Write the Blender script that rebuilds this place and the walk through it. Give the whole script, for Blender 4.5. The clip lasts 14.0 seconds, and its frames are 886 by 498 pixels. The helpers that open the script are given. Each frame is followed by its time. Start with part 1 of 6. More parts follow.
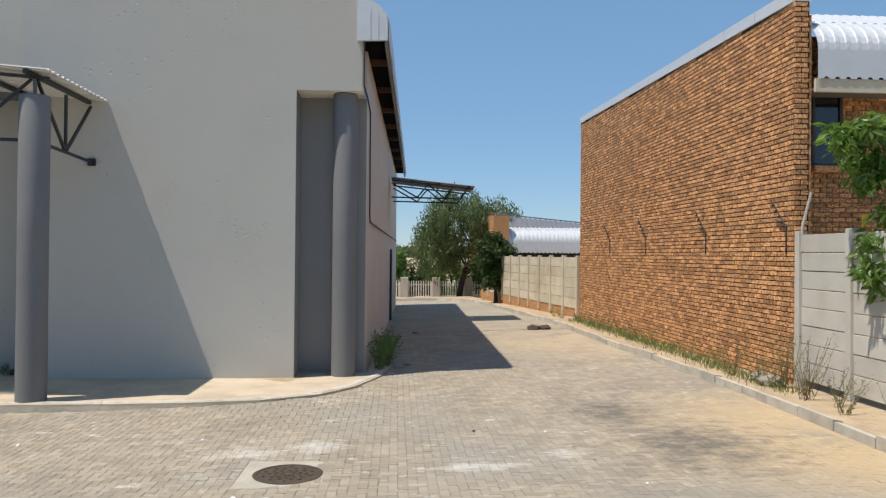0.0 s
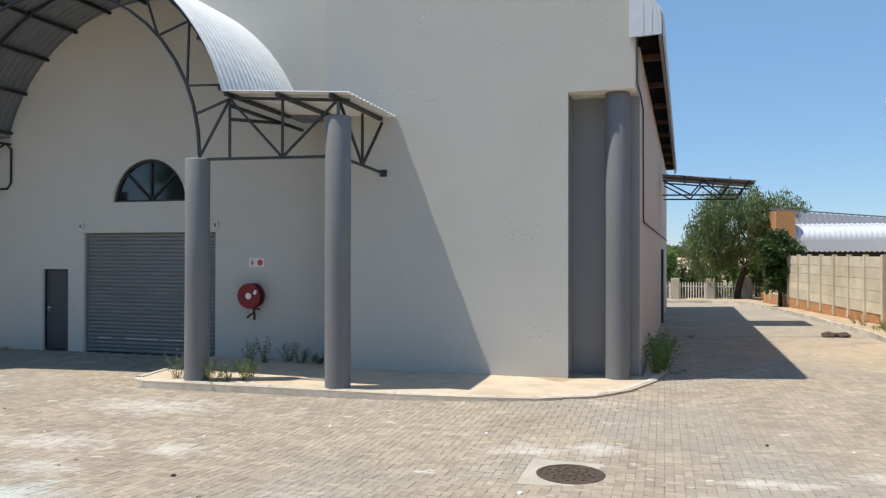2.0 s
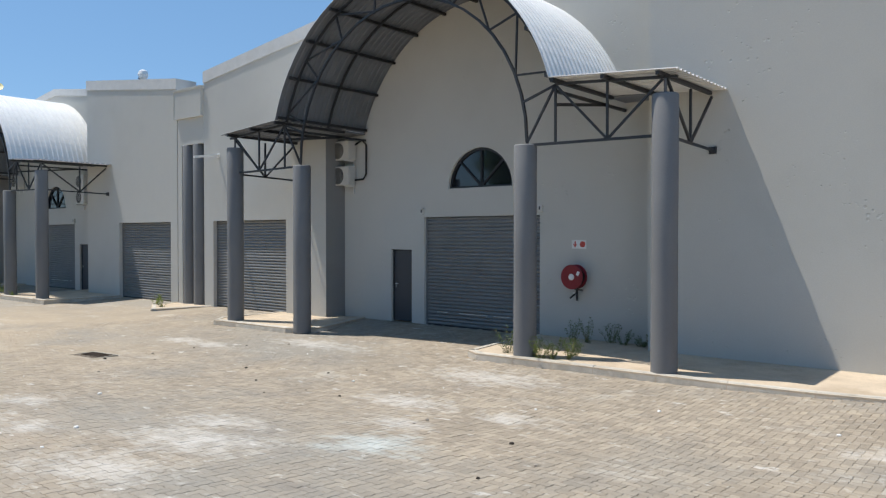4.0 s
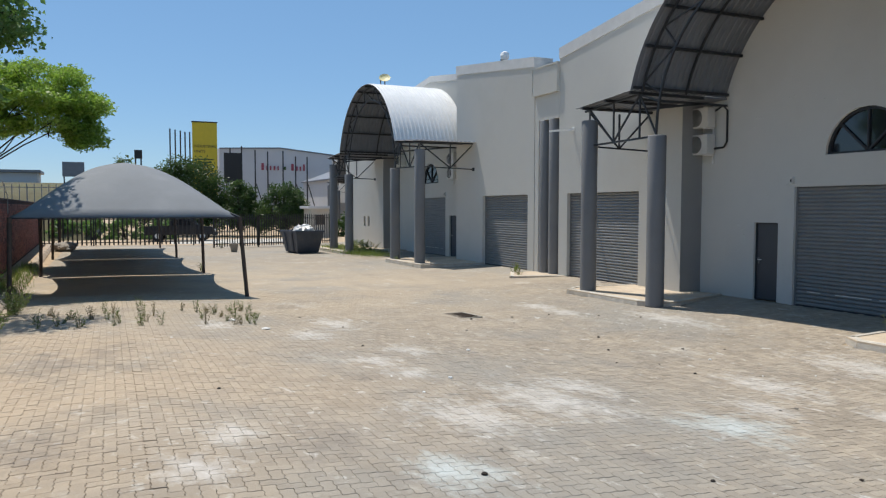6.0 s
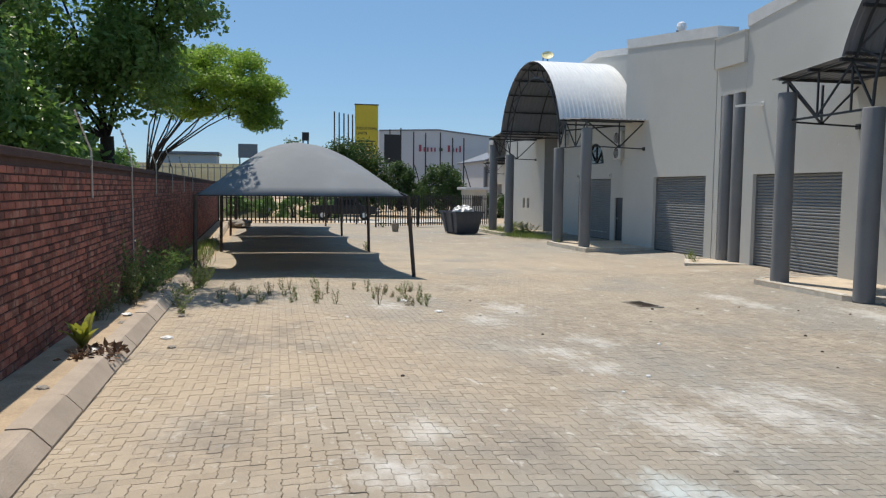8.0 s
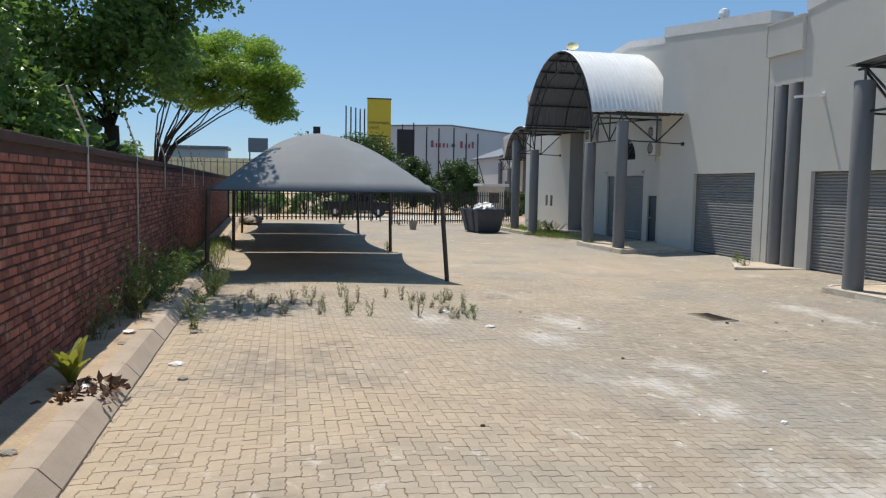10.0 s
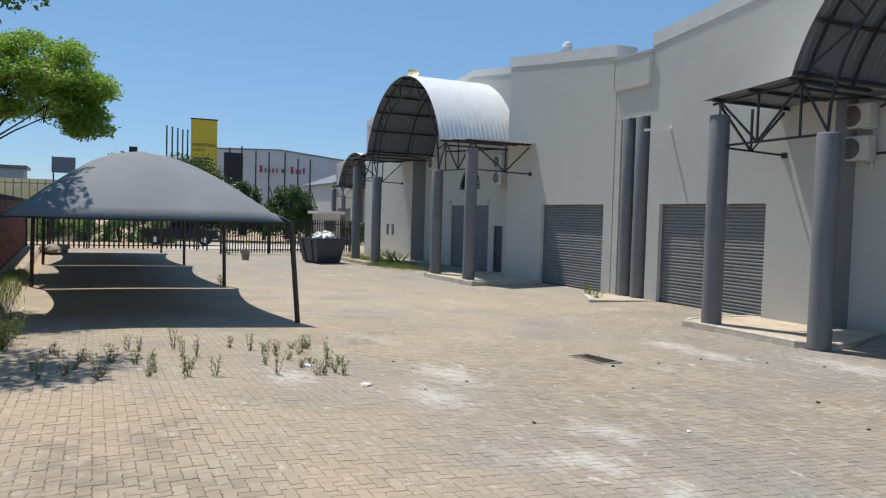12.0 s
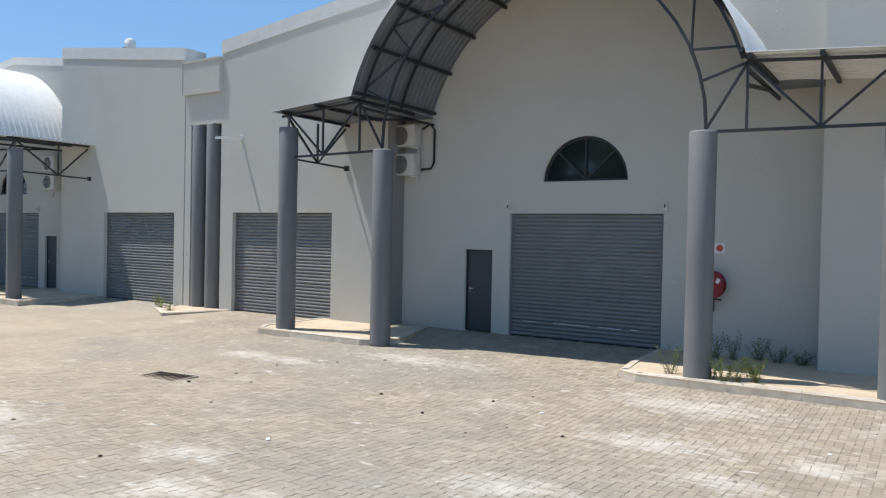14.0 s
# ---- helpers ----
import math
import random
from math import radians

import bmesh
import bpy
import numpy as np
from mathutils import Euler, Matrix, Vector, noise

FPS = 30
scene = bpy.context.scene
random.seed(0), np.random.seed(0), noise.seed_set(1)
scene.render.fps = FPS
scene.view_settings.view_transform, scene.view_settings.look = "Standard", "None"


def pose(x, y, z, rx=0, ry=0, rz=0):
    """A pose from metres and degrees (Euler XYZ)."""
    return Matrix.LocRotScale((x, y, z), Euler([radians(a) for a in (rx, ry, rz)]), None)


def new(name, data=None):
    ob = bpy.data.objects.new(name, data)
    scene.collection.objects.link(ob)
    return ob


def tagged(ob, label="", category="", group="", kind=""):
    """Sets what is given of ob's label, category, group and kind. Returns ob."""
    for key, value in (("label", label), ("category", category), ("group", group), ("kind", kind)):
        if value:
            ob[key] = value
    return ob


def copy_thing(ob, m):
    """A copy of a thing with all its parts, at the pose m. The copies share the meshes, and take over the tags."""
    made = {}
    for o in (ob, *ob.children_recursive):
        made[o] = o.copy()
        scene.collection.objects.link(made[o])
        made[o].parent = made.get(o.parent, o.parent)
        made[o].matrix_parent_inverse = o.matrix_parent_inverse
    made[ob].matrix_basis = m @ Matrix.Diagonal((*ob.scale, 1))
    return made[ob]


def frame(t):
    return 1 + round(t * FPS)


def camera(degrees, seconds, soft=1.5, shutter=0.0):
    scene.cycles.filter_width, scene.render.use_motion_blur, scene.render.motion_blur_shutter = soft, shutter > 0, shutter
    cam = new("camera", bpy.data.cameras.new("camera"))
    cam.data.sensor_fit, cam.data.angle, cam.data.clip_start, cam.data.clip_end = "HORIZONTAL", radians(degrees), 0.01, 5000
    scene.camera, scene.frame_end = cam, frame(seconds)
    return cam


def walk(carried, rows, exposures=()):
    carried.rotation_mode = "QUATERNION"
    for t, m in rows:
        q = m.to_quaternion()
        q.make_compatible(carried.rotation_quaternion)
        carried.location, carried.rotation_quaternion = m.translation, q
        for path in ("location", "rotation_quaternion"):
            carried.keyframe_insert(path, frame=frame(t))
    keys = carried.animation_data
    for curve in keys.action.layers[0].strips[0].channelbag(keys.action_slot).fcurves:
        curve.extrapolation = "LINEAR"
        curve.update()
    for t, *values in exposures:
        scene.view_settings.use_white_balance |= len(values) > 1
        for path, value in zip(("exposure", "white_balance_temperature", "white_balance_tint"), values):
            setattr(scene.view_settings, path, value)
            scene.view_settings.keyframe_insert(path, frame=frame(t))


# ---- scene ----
cam = camera(61.06, 14.0, soft=1.25)
PATH = [
    (0.0, pose(0.000, 0.000, 2.187, 90.46, -0.52, -3.50)),
    (0.5, pose(-0.030, -0.025, 2.199, 90.55, -0.58, -0.48)),
    (1.0, pose(-0.085, -0.014, 2.190, 90.68, -0.37, 4.15)),
    (1.5, pose(-0.127, -0.032, 2.198, 90.62, -0.32, 9.98)),
    (2.0, pose(-0.179, -0.055, 2.204, 90.38, -0.10, 16.39)),
    (2.5, pose(-0.240, -0.108, 2.209, 89.98, 0.15, 22.64)),
    (5.0, pose(-0.388, -0.227, 2.195, 88.06, -0.24, 52.60)),
    (5.5, pose(-0.410, -0.248, 2.186, 87.47, -0.16, 59.73)),
    (6.0, pose(-0.409, -0.272, 2.176, 86.88, -0.08, 66.07)),
    (6.5, pose(-0.428, -0.278, 2.169, 86.33, -0.10, 70.82)),
    (7.0, pose(-0.595, -0.329, 2.146, 85.96, -0.39, 74.04)),
    (7.5, pose(-0.960, -0.408, 2.142, 85.69, -0.53, 76.15)),
    (8.0, pose(-1.321, -0.474, 2.122, 85.46, -0.55, 77.57)),
    (10.5, pose(-3.803, -0.828, 2.094, 85.18, -0.96, 78.10)),
    (11.0, pose(-4.329, -0.877, 2.095, 85.85, -1.18, 75.49)),
    (11.5, pose(-4.844, -0.920, 2.118, 86.63, -1.50, 71.07)),
    (12.0, pose(-5.193, -0.871, 2.126, 87.57, -1.61, 65.07)),
    (12.5, pose(-5.283, -0.882, 2.133, 88.20, -1.54, 57.77)),
    (13.0, pose(-5.317, -0.846, 2.133, 88.57, -1.39, 49.53)),
    (13.5, pose(-5.315, -0.825, 2.137, 88.79, -1.24, 40.98)),
    (14.0, pose(-5.305, -0.794, 2.140, 88.98, -1.18, 33.34)),
]
walk(cam, PATH, [(0.0, -0.02, 7000, 10), (1.0, 0.01, 7000, 10), (2.5, 0.20, 6750, 10), (5.0, -0.08, 6650, 10), (7.5, -0.10, 6800, 10), (11.0, -0.09, 6700, 10), (12.5, -0.10, 6600, 10), (13.3, 0.01, 6600, 10), (14.0, 0.19, 6580, 10)])

# ---- light ----
SUN_WAY = Vector((0.385, 0.152, -1.0)).normalized()
world = bpy.data.worlds.new("world")
scene.world = world
world.use_nodes = True
wn = world.node_tree.nodes
wl = world.node_tree.links
sky = wn.new("ShaderNodeTexSky")
sky.sky_type, sky.sun_disc = "NISHITA", False
sky.sun_elevation = math.asin(-SUN_WAY.z)
sky.sun_rotation = math.atan2(-SUN_WAY.x, -SUN_WAY.y)
sky.air_density, sky.dust_density, sky.ozone_density, sky.altitude = 1.0, 0.0, 6.0, 400
haze = wn.new("ShaderNodeMix")
haze.data_type, haze.blend_type = "RGBA", "MULTIPLY"
haze.inputs["Factor"].default_value = 1.0
haze.inputs["B"].default_value = (0.96, 1.0, 1.05, 1)
wl.new(sky.outputs[0], haze.inputs["A"])
clear = wn.new("ShaderNodeMix")
clear.data_type = "RGBA"
clear.inputs["Factor"].default_value = 0.42
clear.inputs["B"].default_value = (2.15, 4.5, 7.5, 1)
wl.new(haze.outputs["Result"], clear.inputs["A"])
wl.new(clear.outputs["Result"], wn["Background"].inputs[0])
wn["Background"].inputs[1].default_value = 0.112
sun_data = bpy.data.lights.new("sun", "SUN")
sun_data.energy, sun_data.angle, sun_data.color = 5.0, radians(0.53), (1.0, 0.95, 0.88)
sun = new("sun", sun_data)
sun.rotation_euler = SUN_WAY.to_track_quat("-Z", "Y").to_euler()


# ---- materials ----
def material(name, colour, rough=0.8, metal=0.0, vary=0.12, scale=3.0, fine=60.0, bump=0.15, stain=None, stain_amount=0.0,
             stain_scale=0.8, per="", per_amount=0.25, spec=0.5, pits=0.0, stain_from=0.52):
    """Paint or mineral surface: colour varied at two scales, fine relief, optional blotches and per-piece variation."""
    m = bpy.data.materials.new(name)
    m.use_nodes = True
    n, l = m.node_tree.nodes, m.node_tree.links
    b = n["Principled BSDF"]
    b.inputs["Roughness"].default_value, b.inputs["Metallic"].default_value = rough, metal
    b.inputs["Specular IOR Level"].default_value = spec
    geo = n.new("ShaderNodeNewGeometry")

    def tex(s, detail=4.0, rough_n=0.6):
        t = n.new("ShaderNodeTexNoise")
        t.inputs["Scale"].default_value, t.inputs["Detail"].default_value, t.inputs["Roughness"].default_value = s, detail, rough_n
        l.new(geo.outputs["Position"], t.inputs["Vector"])
        return t

    def scaled(sock, lo, hi):
        r = n.new("ShaderNodeMapRange")
        r.inputs["To Min"].default_value, r.inputs["To Max"].default_value = lo, hi
        r.inputs["From Min"].default_value, r.inputs["From Max"].default_value = 0.25, 0.75
        l.new(sock, r.inputs["Value"])
        return r.outputs[0]

    big, small = tex(scale), tex(fine, 3.0)
    mul = n.new("ShaderNodeMath")
    mul.operation = "MULTIPLY"
    l.new(scaled(big.outputs["Fac"], 1 - vary, 1 + vary), mul.inputs[0])
    l.new(scaled(small.outputs["Fac"], 1 - vary * 0.7, 1 + vary * 0.7), mul.inputs[1])
    val = mul.outputs[0]
    if per:
        if per == "object":
            src = n.new("ShaderNodeObjectInfo").outputs["Random"]
        else:
            src = geo.outputs["Random Per Island"]
        r = n.new("ShaderNodeMapRange")
        r.inputs["To Min"].default_value, r.inputs["To Max"].default_value = 1 - per_amount, 1 + per_amount
        l.new(src, r.inputs["Value"])
        mm = n.new("ShaderNodeMath")
        mm.operation = "MULTIPLY"
        l.new(val, mm.inputs[0]), l.new(r.outputs[0], mm.inputs[1])
        val = mm.outputs[0]
    vm = n.new("ShaderNodeVectorMath")
    vm.operation = "SCALE"
    vm.inputs[0].default_value = colour
    l.new(val, vm.inputs["Scale"])
    out = vm.outputs[0]
    if stain:
        st = tex(stain_scale, 6.0, 0.65)
        rr = n.new("ShaderNodeMapRange")
        rr.inputs["From Min"].default_value, rr.inputs["From Max"].default_value = stain_from, stain_from + 0.18
        rr.inputs["To Max"].default_value = stain_amount
        l.new(st.outputs["Fac"], rr.inputs["Value"])
        mx = n.new("ShaderNodeMix")
        mx.data_type = "RGBA"
        mx.inputs["B"].default_value = (*stain, 1)
        l.new(out, mx.inputs["A"]), l.new(rr.outputs[0], mx.inputs["Factor"])
        out = mx.outputs["Result"]
    l.new(out, b.inputs["Base Color"])
    if bump:
        bp = n.new("ShaderNodeBump")
        bp.inputs["Strength"].default_value, bp.inputs["Distance"].default_value = bump, 0.02
        l.new(small.outputs["Fac"], bp.inputs["Height"])
        l.new(bp.outputs[0], b.inputs["Normal"])
    if pits:
        where = tex(1.2, 3.0)
        hole = n.new("ShaderNodeTexVoronoi")
        hole.inputs["Scale"].default_value = 8.0
        l.new(geo.outputs["Position"], hole.inputs["Vector"])
        reach = n.new("ShaderNodeMapRange")
        reach.inputs["From Min"].default_value, reach.inputs["From Max"].default_value = 0.49, 0.66
        reach.inputs["To Min"].default_value, reach.inputs["To Max"].default_value = 0.0, 0.24
        l.new(where.outputs["Fac"], reach.inputs["Value"])
        gap = n.new("ShaderNodeMath")
        gap.operation = "SUBTRACT"
        l.new(hole.outputs["Distance"], gap.inputs[0]), l.new(reach.outputs[0], gap.inputs[1])
        pr = n.new("ShaderNodeMapRange")
        pr.inputs["From Min"].default_value, pr.inputs["From Max"].default_value = -0.07, 0.0
        l.new(gap.outputs[0], pr.inputs["Value"])
        b2 = n.new("ShaderNodeBump")
        b2.inputs["Strength"].default_value, b2.inputs["Distance"].default_value = pits, 0.012
        l.new(pr.outputs[0], b2.inputs["Height"]), l.new(bp.outputs[0], b2.inputs["Normal"])
        l.new(b2.outputs[0], b.inputs["Normal"])
    return m


def leaf_material(name, a, c):
    m = material(name, a, 0.42, vary=0.35, scale=0.9, fine=5.0, bump=0.0, per="island", per_amount=0.45)
    n, l = m.node_tree.nodes, m.node_tree.links
    b = n["Principled BSDF"]
    tr = n.new("ShaderNodeBsdfTranslucent")
    tr.inputs["Color"].default_value = (*c, 1)
    mix = n.new("ShaderNodeMixShader")
    mix.inputs[0].default_value = 0.35
    l.new(b.outputs[0], mix.inputs[1]), l.new(tr.outputs[0], mix.inputs[2])
    l.new(mix.outputs[0], n["Material Output"].inputs[0])
    return m


PLASTER = material("grey_plaster", (0.60, 0.592, 0.55), 0.9, vary=0.06, scale=0.5, fine=40, bump=0.10, pits=0.9, stain=(0.50, 0.50, 0.485), stain_amount=0.35, stain_scale=0.5)
DARKPLASTER = material("dark_grey_plaster", (0.175, 0.18, 0.187), 0.75, vary=0.07, scale=0.8, fine=40, bump=0.12, stain=(0.20, 0.20, 0.195), stain_amount=0.5)
# niche colour; on the portal pier sides it stands for shade
NICHE = material("niche_and_reveal_shade_grey", (0.29, 0.29, 0.285), 0.85, vary=0.06, scale=0.6, fine=40, bump=0.15)
PLASTER.node_tree.nodes["Principled BSDF"].inputs["Diffuse Roughness"].default_value = 0.9
SIDEPLASTER = material("pale_side_plaster", (0.55, 0.51, 0.47), 0.9, vary=0.05, scale=0.5, fine=40, bump=0.3)
BRACKET = material("white_metal", (0.78, 0.78, 0.76), 0.45, vary=0.05, bump=0.05)
STEEL = material("charcoal_steel", (0.028, 0.03, 0.034), 0.5, vary=0.15, bump=0.05)
BLACKSTEEL = material("black_fence_steel", (0.02, 0.02, 0.021), 0.55, vary=0.2, bump=0.05)
ROLLER = material("grey_roller_slat", (0.215, 0.222, 0.225), 0.45, metal=0.0, vary=0.08, scale=1.2, fine=30, bump=0.05, stain=(0.28, 0.27, 0.25), stain_amount=0.35, stain_scale=1.5)
DOORPAINT = material("slate_door_paint", (0.055, 0.062, 0.072), 0.5, vary=0.06, bump=0.05)
SHEET = material("galvanised_sheet", (0.78, 0.78, 0.77), 0.45, metal=0.05, vary=0.06, scale=1.5, fine=20, bump=0.04)
# grey sheet; below the barrel canopies it carries their underside shade
GREY_AND_UNDERSHADE = material("grey_and_undershade_sheet", (0.185, 0.20, 0.228), 0.5, metal=0.2, vary=0.08, bump=0.05)
WHITESHEET = material("white_sheet", (0.60, 0.63, 0.66), 0.4, metal=0.1, vary=0.05, bump=0.04)
COPING = material("coping_paint", (0.60, 0.60, 0.585), 0.9, vary=0.07, bump=0.3)
BRICK = material("orange_face_brick", (0.64, 0.335, 0.148), 0.85, vary=0.4, scale=26, fine=90, bump=0.6, per="island", per_amount=0.38, stain=(0.16, 0.062, 0.03), stain_amount=0.9, stain_scale=21, stain_from=0.465)
BRICKONE = material("orange_face_brick_piece", (0.64, 0.335, 0.148), 0.85, vary=0.4, scale=26, fine=90, bump=0.6, per="object", per_amount=0.38, stain=(0.16, 0.062, 0.03), stain_amount=0.9, stain_scale=21, stain_from=0.465)
MORTAR = material("brown_mortar", (0.055, 0.030, 0.021), 0.95, vary=0.15, bump=0.5)
REDBRICK = material("red_brick", (0.245, 0.082, 0.056), 0.85, vary=0.25, scale=6, fine=60, bump=0.5, per="island", per_amount=0.55, stain=(0.40, 0.24, 0.185), stain_amount=0.8, stain_scale=5)
REDBRICKONE = material("red_brick_piece", (0.245, 0.082, 0.056), 0.85, vary=0.25, scale=6, fine=60, bump=0.5, per="object", per_amount=0.55, stain=(0.40, 0.24, 0.185), stain_amount=0.8, stain_scale=5)
REDMORTAR = material("dark_red_mortar", (0.075, 0.042, 0.036), 0.95, vary=0.2, bump=0.5)
KERB = material("concrete_kerb", (0.41, 0.335, 0.262), 0.9, vary=0.14, scale=2.5, fine=80, bump=0.4, per="object", per_amount=0.10)
PALEKERB = material("pale_kerb", (0.54, 0.505, 0.44), 0.9, vary=0.2, scale=3.5, fine=80, bump=0.6, stain=(0.36, 0.31, 0.24), stain_amount=0.7, stain_scale=2.2, per="object", per_amount=0.12)
CONCRETE = material("precast_concrete", (0.52, 0.50, 0.45), 0.9, vary=0.10, scale=1.5, fine=60, bump=0.3, per="object", per_amount=0.08, stain=(0.40, 0.35, 0.27), stain_amount=0.5, stain_scale=1.2)
CREAMCONC = material("cream_precast", (0.60, 0.54, 0.42), 0.9, vary=0.12, scale=1.5, fine=60, bump=0.3, per="object", per_amount=0.10, stain=(0.46, 0.36, 0.22), stain_amount=0.6, stain_scale=0.9)
SOIL = material("sandy_soil", (0.44, 0.335, 0.225), 0.95, vary=0.2, scale=1.3, fine=35, bump=0.8, stain=(0.27, 0.20, 0.13), stain_amount=0.6, stain_scale=1.6)
BEDSAND = material("pale_bed_sand", (0.54, 0.45, 0.34), 0.95, vary=0.16, scale=1.6, fine=40, bump=0.7, stain=(0.36, 0.28, 0.19), stain_amount=0.55, stain_scale=1.4)
COLLAR = material("worn_collar_concrete", (0.40, 0.37, 0.31), 0.9, vary=0.18, scale=3, fine=60, bump=0.4)
CREAM = material("cream_enamel", (0.78, 0.68, 0.36), 0.5, vary=0.06, bump=0.03)
GLASSDARK = material("dark_window_glass", (0.015, 0.018, 0.022), 0.06, vary=0.05, bump=0.0, spec=0.8)
RED = material("hose_reel_red", (0.22, 0.010, 0.020), 0.4, vary=0.08, bump=0.03)
WHITE = material("white_paint", (0.80, 0.80, 0.78), 0.5, vary=0.04, bump=0.03)
SIGNRED = material("sign_red", (0.55, 0.08, 0.06), 0.5, vary=0.05, bump=0.0)
RUBBER = material("black_rubber", (0.015, 0.015, 0.015), 0.6, vary=0.1, bump=0.05)
ACBODY = material("ac_enamel", (0.66, 0.65, 0.61), 0.45, vary=0.05, bump=0.03)
ACDARK = material("ac_grille", (0.06, 0.06, 0.06), 0.6, vary=0.1, bump=0.1)
IRON = material("rusty_cast_iron", (0.085, 0.062, 0.045), 0.75, metal=0.3, vary=0.3, scale=8, fine=60, bump=0.6)
EAVESHADE = material("eave_shade_black", (0.010, 0.009, 0.009), 0.95, vary=0.2, bump=0.0, spec=0.05)
RUSTED = material("rusty_rafter", (0.14, 0.075, 0.05), 0.8, vary=0.3, scale=6, fine=40, bump=0.4)
NET = material("grey_shade_net", (0.19, 0.205, 0.22), 0.85, vary=0.07, scale=1.2, fine=90, bump=0.25, stain=(0.24, 0.255, 0.27), stain_amount=0.5, stain_scale=0.7)
SKIP = material("slate_skip_paint", (0.05, 0.062, 0.085), 0.5, vary=0.2, scale=3, bump=0.1, stain=(0.10, 0.08, 0.06), stain_amount=0.5, stain_scale=3)
BAG = material("white_plastic_bag", (0.72, 0.71, 0.68), 0.4, vary=0.15, scale=6, fine=25, bump=0.5)
BARK = material("brown_bark", (0.038, 0.030, 0.024), 0.9, vary=0.3, scale=5, fine=30, bump=0.9)
DARKLEAF = leaf_material("dark_leaf", (0.115, 0.20, 0.065), (0.26, 0.46, 0.10))
LIMELEAF = leaf_material("lime_leaf", (0.185, 0.285, 0.05), (0.42, 0.64, 0.09))
MIDLEAF = leaf_material("mid_green_leaf", (0.10, 0.17, 0.035), (0.20, 0.36, 0.05))
GREYLEAF = leaf_material("grey_green_leaf", (0.12, 0.16, 0.065), (0.16, 0.24, 0.07))
BUSHLEAF = leaf_material("bush_leaf", (0.045, 0.085, 0.02), (0.08, 0.15, 0.03))
GRASS = leaf_material("grass_blade", (0.15, 0.19, 0.055), (0.22, 0.32, 0.07))
DRYSTALK = leaf_material("dry_stalk", (0.22, 0.18, 0.09), (0.25, 0.22, 0.1))
YELLOWLEAF = leaf_material("yellow_green_leaf", (0.30, 0.32, 0.05), (0.4, 0.42, 0.06))
DEADLEAF = material("dead_leaf", (0.15, 0.085, 0.05), 0.9, vary=0.3, per="island", per_amount=0.4, bump=0.1)
YELLOW = material("yellow_board", (0.62, 0.47, 0.03), 0.5, vary=0.06, bump=0.03)
BLACK = material("black_board", (0.012, 0.012, 0.013), 0.5, vary=0.1, bump=0.03)
WAREHOUSE = material("pale_warehouse_sheet", (0.50, 0.51, 0.53), 0.7, vary=0.05, scale=0.3, bump=0.05)
LETTERRED = material("letter_red", (0.30, 0.06, 0.085), 0.6, vary=0.05, bump=0.0)
CARPAINT = material("dark_car_paint", (0.02, 0.022, 0.027), 0.25, vary=0.05, bump=0.0)
DRYGRASS = material("dry_grass_bank", (0.10, 0.088, 0.042), 0.95, vary=0.3, scale=0.6, fine=12, bump=0.8, stain=(0.10, 0.13, 0.04), stain_amount=0.7, stain_scale=0.35)
STONE = material("grey_stone", (0.30, 0.27, 0.23), 0.9, vary=0.25, scale=8, fine=50, bump=0.8)
POSTPAINT = material("worn_brown_post_paint", (0.06, 0.048, 0.042), 0.7, vary=0.3, scale=6, fine=40, bump=0.4, stain=(0.16, 0.11, 0.075), stain_amount=0.5, stain_scale=9)


# spilt lime and oil on the paving: place and reach in two directions
LIME = ((-7.4, 3.17, 0.8, 0.6), (-7.87, 4.4, 0.95, 0.7), (-8.5, 5.2, 0.6, 0.5), (-9.75, 3.37, 0.4, 0.35), (-7.05, 6.93, 0.5, 0.4), (-6.3, 8.3, 0.45, 0.35),
        (-13.9, 11.3, 1.5, 0.5), (-16.9, 9.7, 0.8, 0.4), (-13.4, 2.95, 0.7, 0.4), (-14.8, 3.8, 0.9, 0.45), (-14.9, 1.5, 0.7, 0.35), (-6.13, 0.29, 0.42, 0.32), (-7.1, 0.67, 0.3, 0.22), (-11.6, 4.1, 0.55, 0.4),
        (-10.7, 3.25, 0.5, 0.35), (-15.8, 9.7, 0.9, 0.35), (-1.8, 9.28, 0.55, 0.32), (-1.0, 9.5, 0.4, 0.35), (0.97, 8.42, 0.5, 0.25), (2.0, 8.85, 0.28, 0.22), (-8.3, 10.6, 1.4, 0.7), (-8.1, 8.2, 0.9, 0.5))
OIL = ((-6.75, 1.43, 0.6, 0.4), (-5.65, 4.0, 0.3, 0.3), (-9.45, 2.68, 0.28, 0.22), (-7.12, -0.93, 0.7, 0.5), (-11.3, -1.0, 1.0, 0.5), (-12.0, -0.4, 0.6, 0.35), (3.7, 9.0, 1.1, 1.3), (3.2, 11.0, 0.6, 1.1))


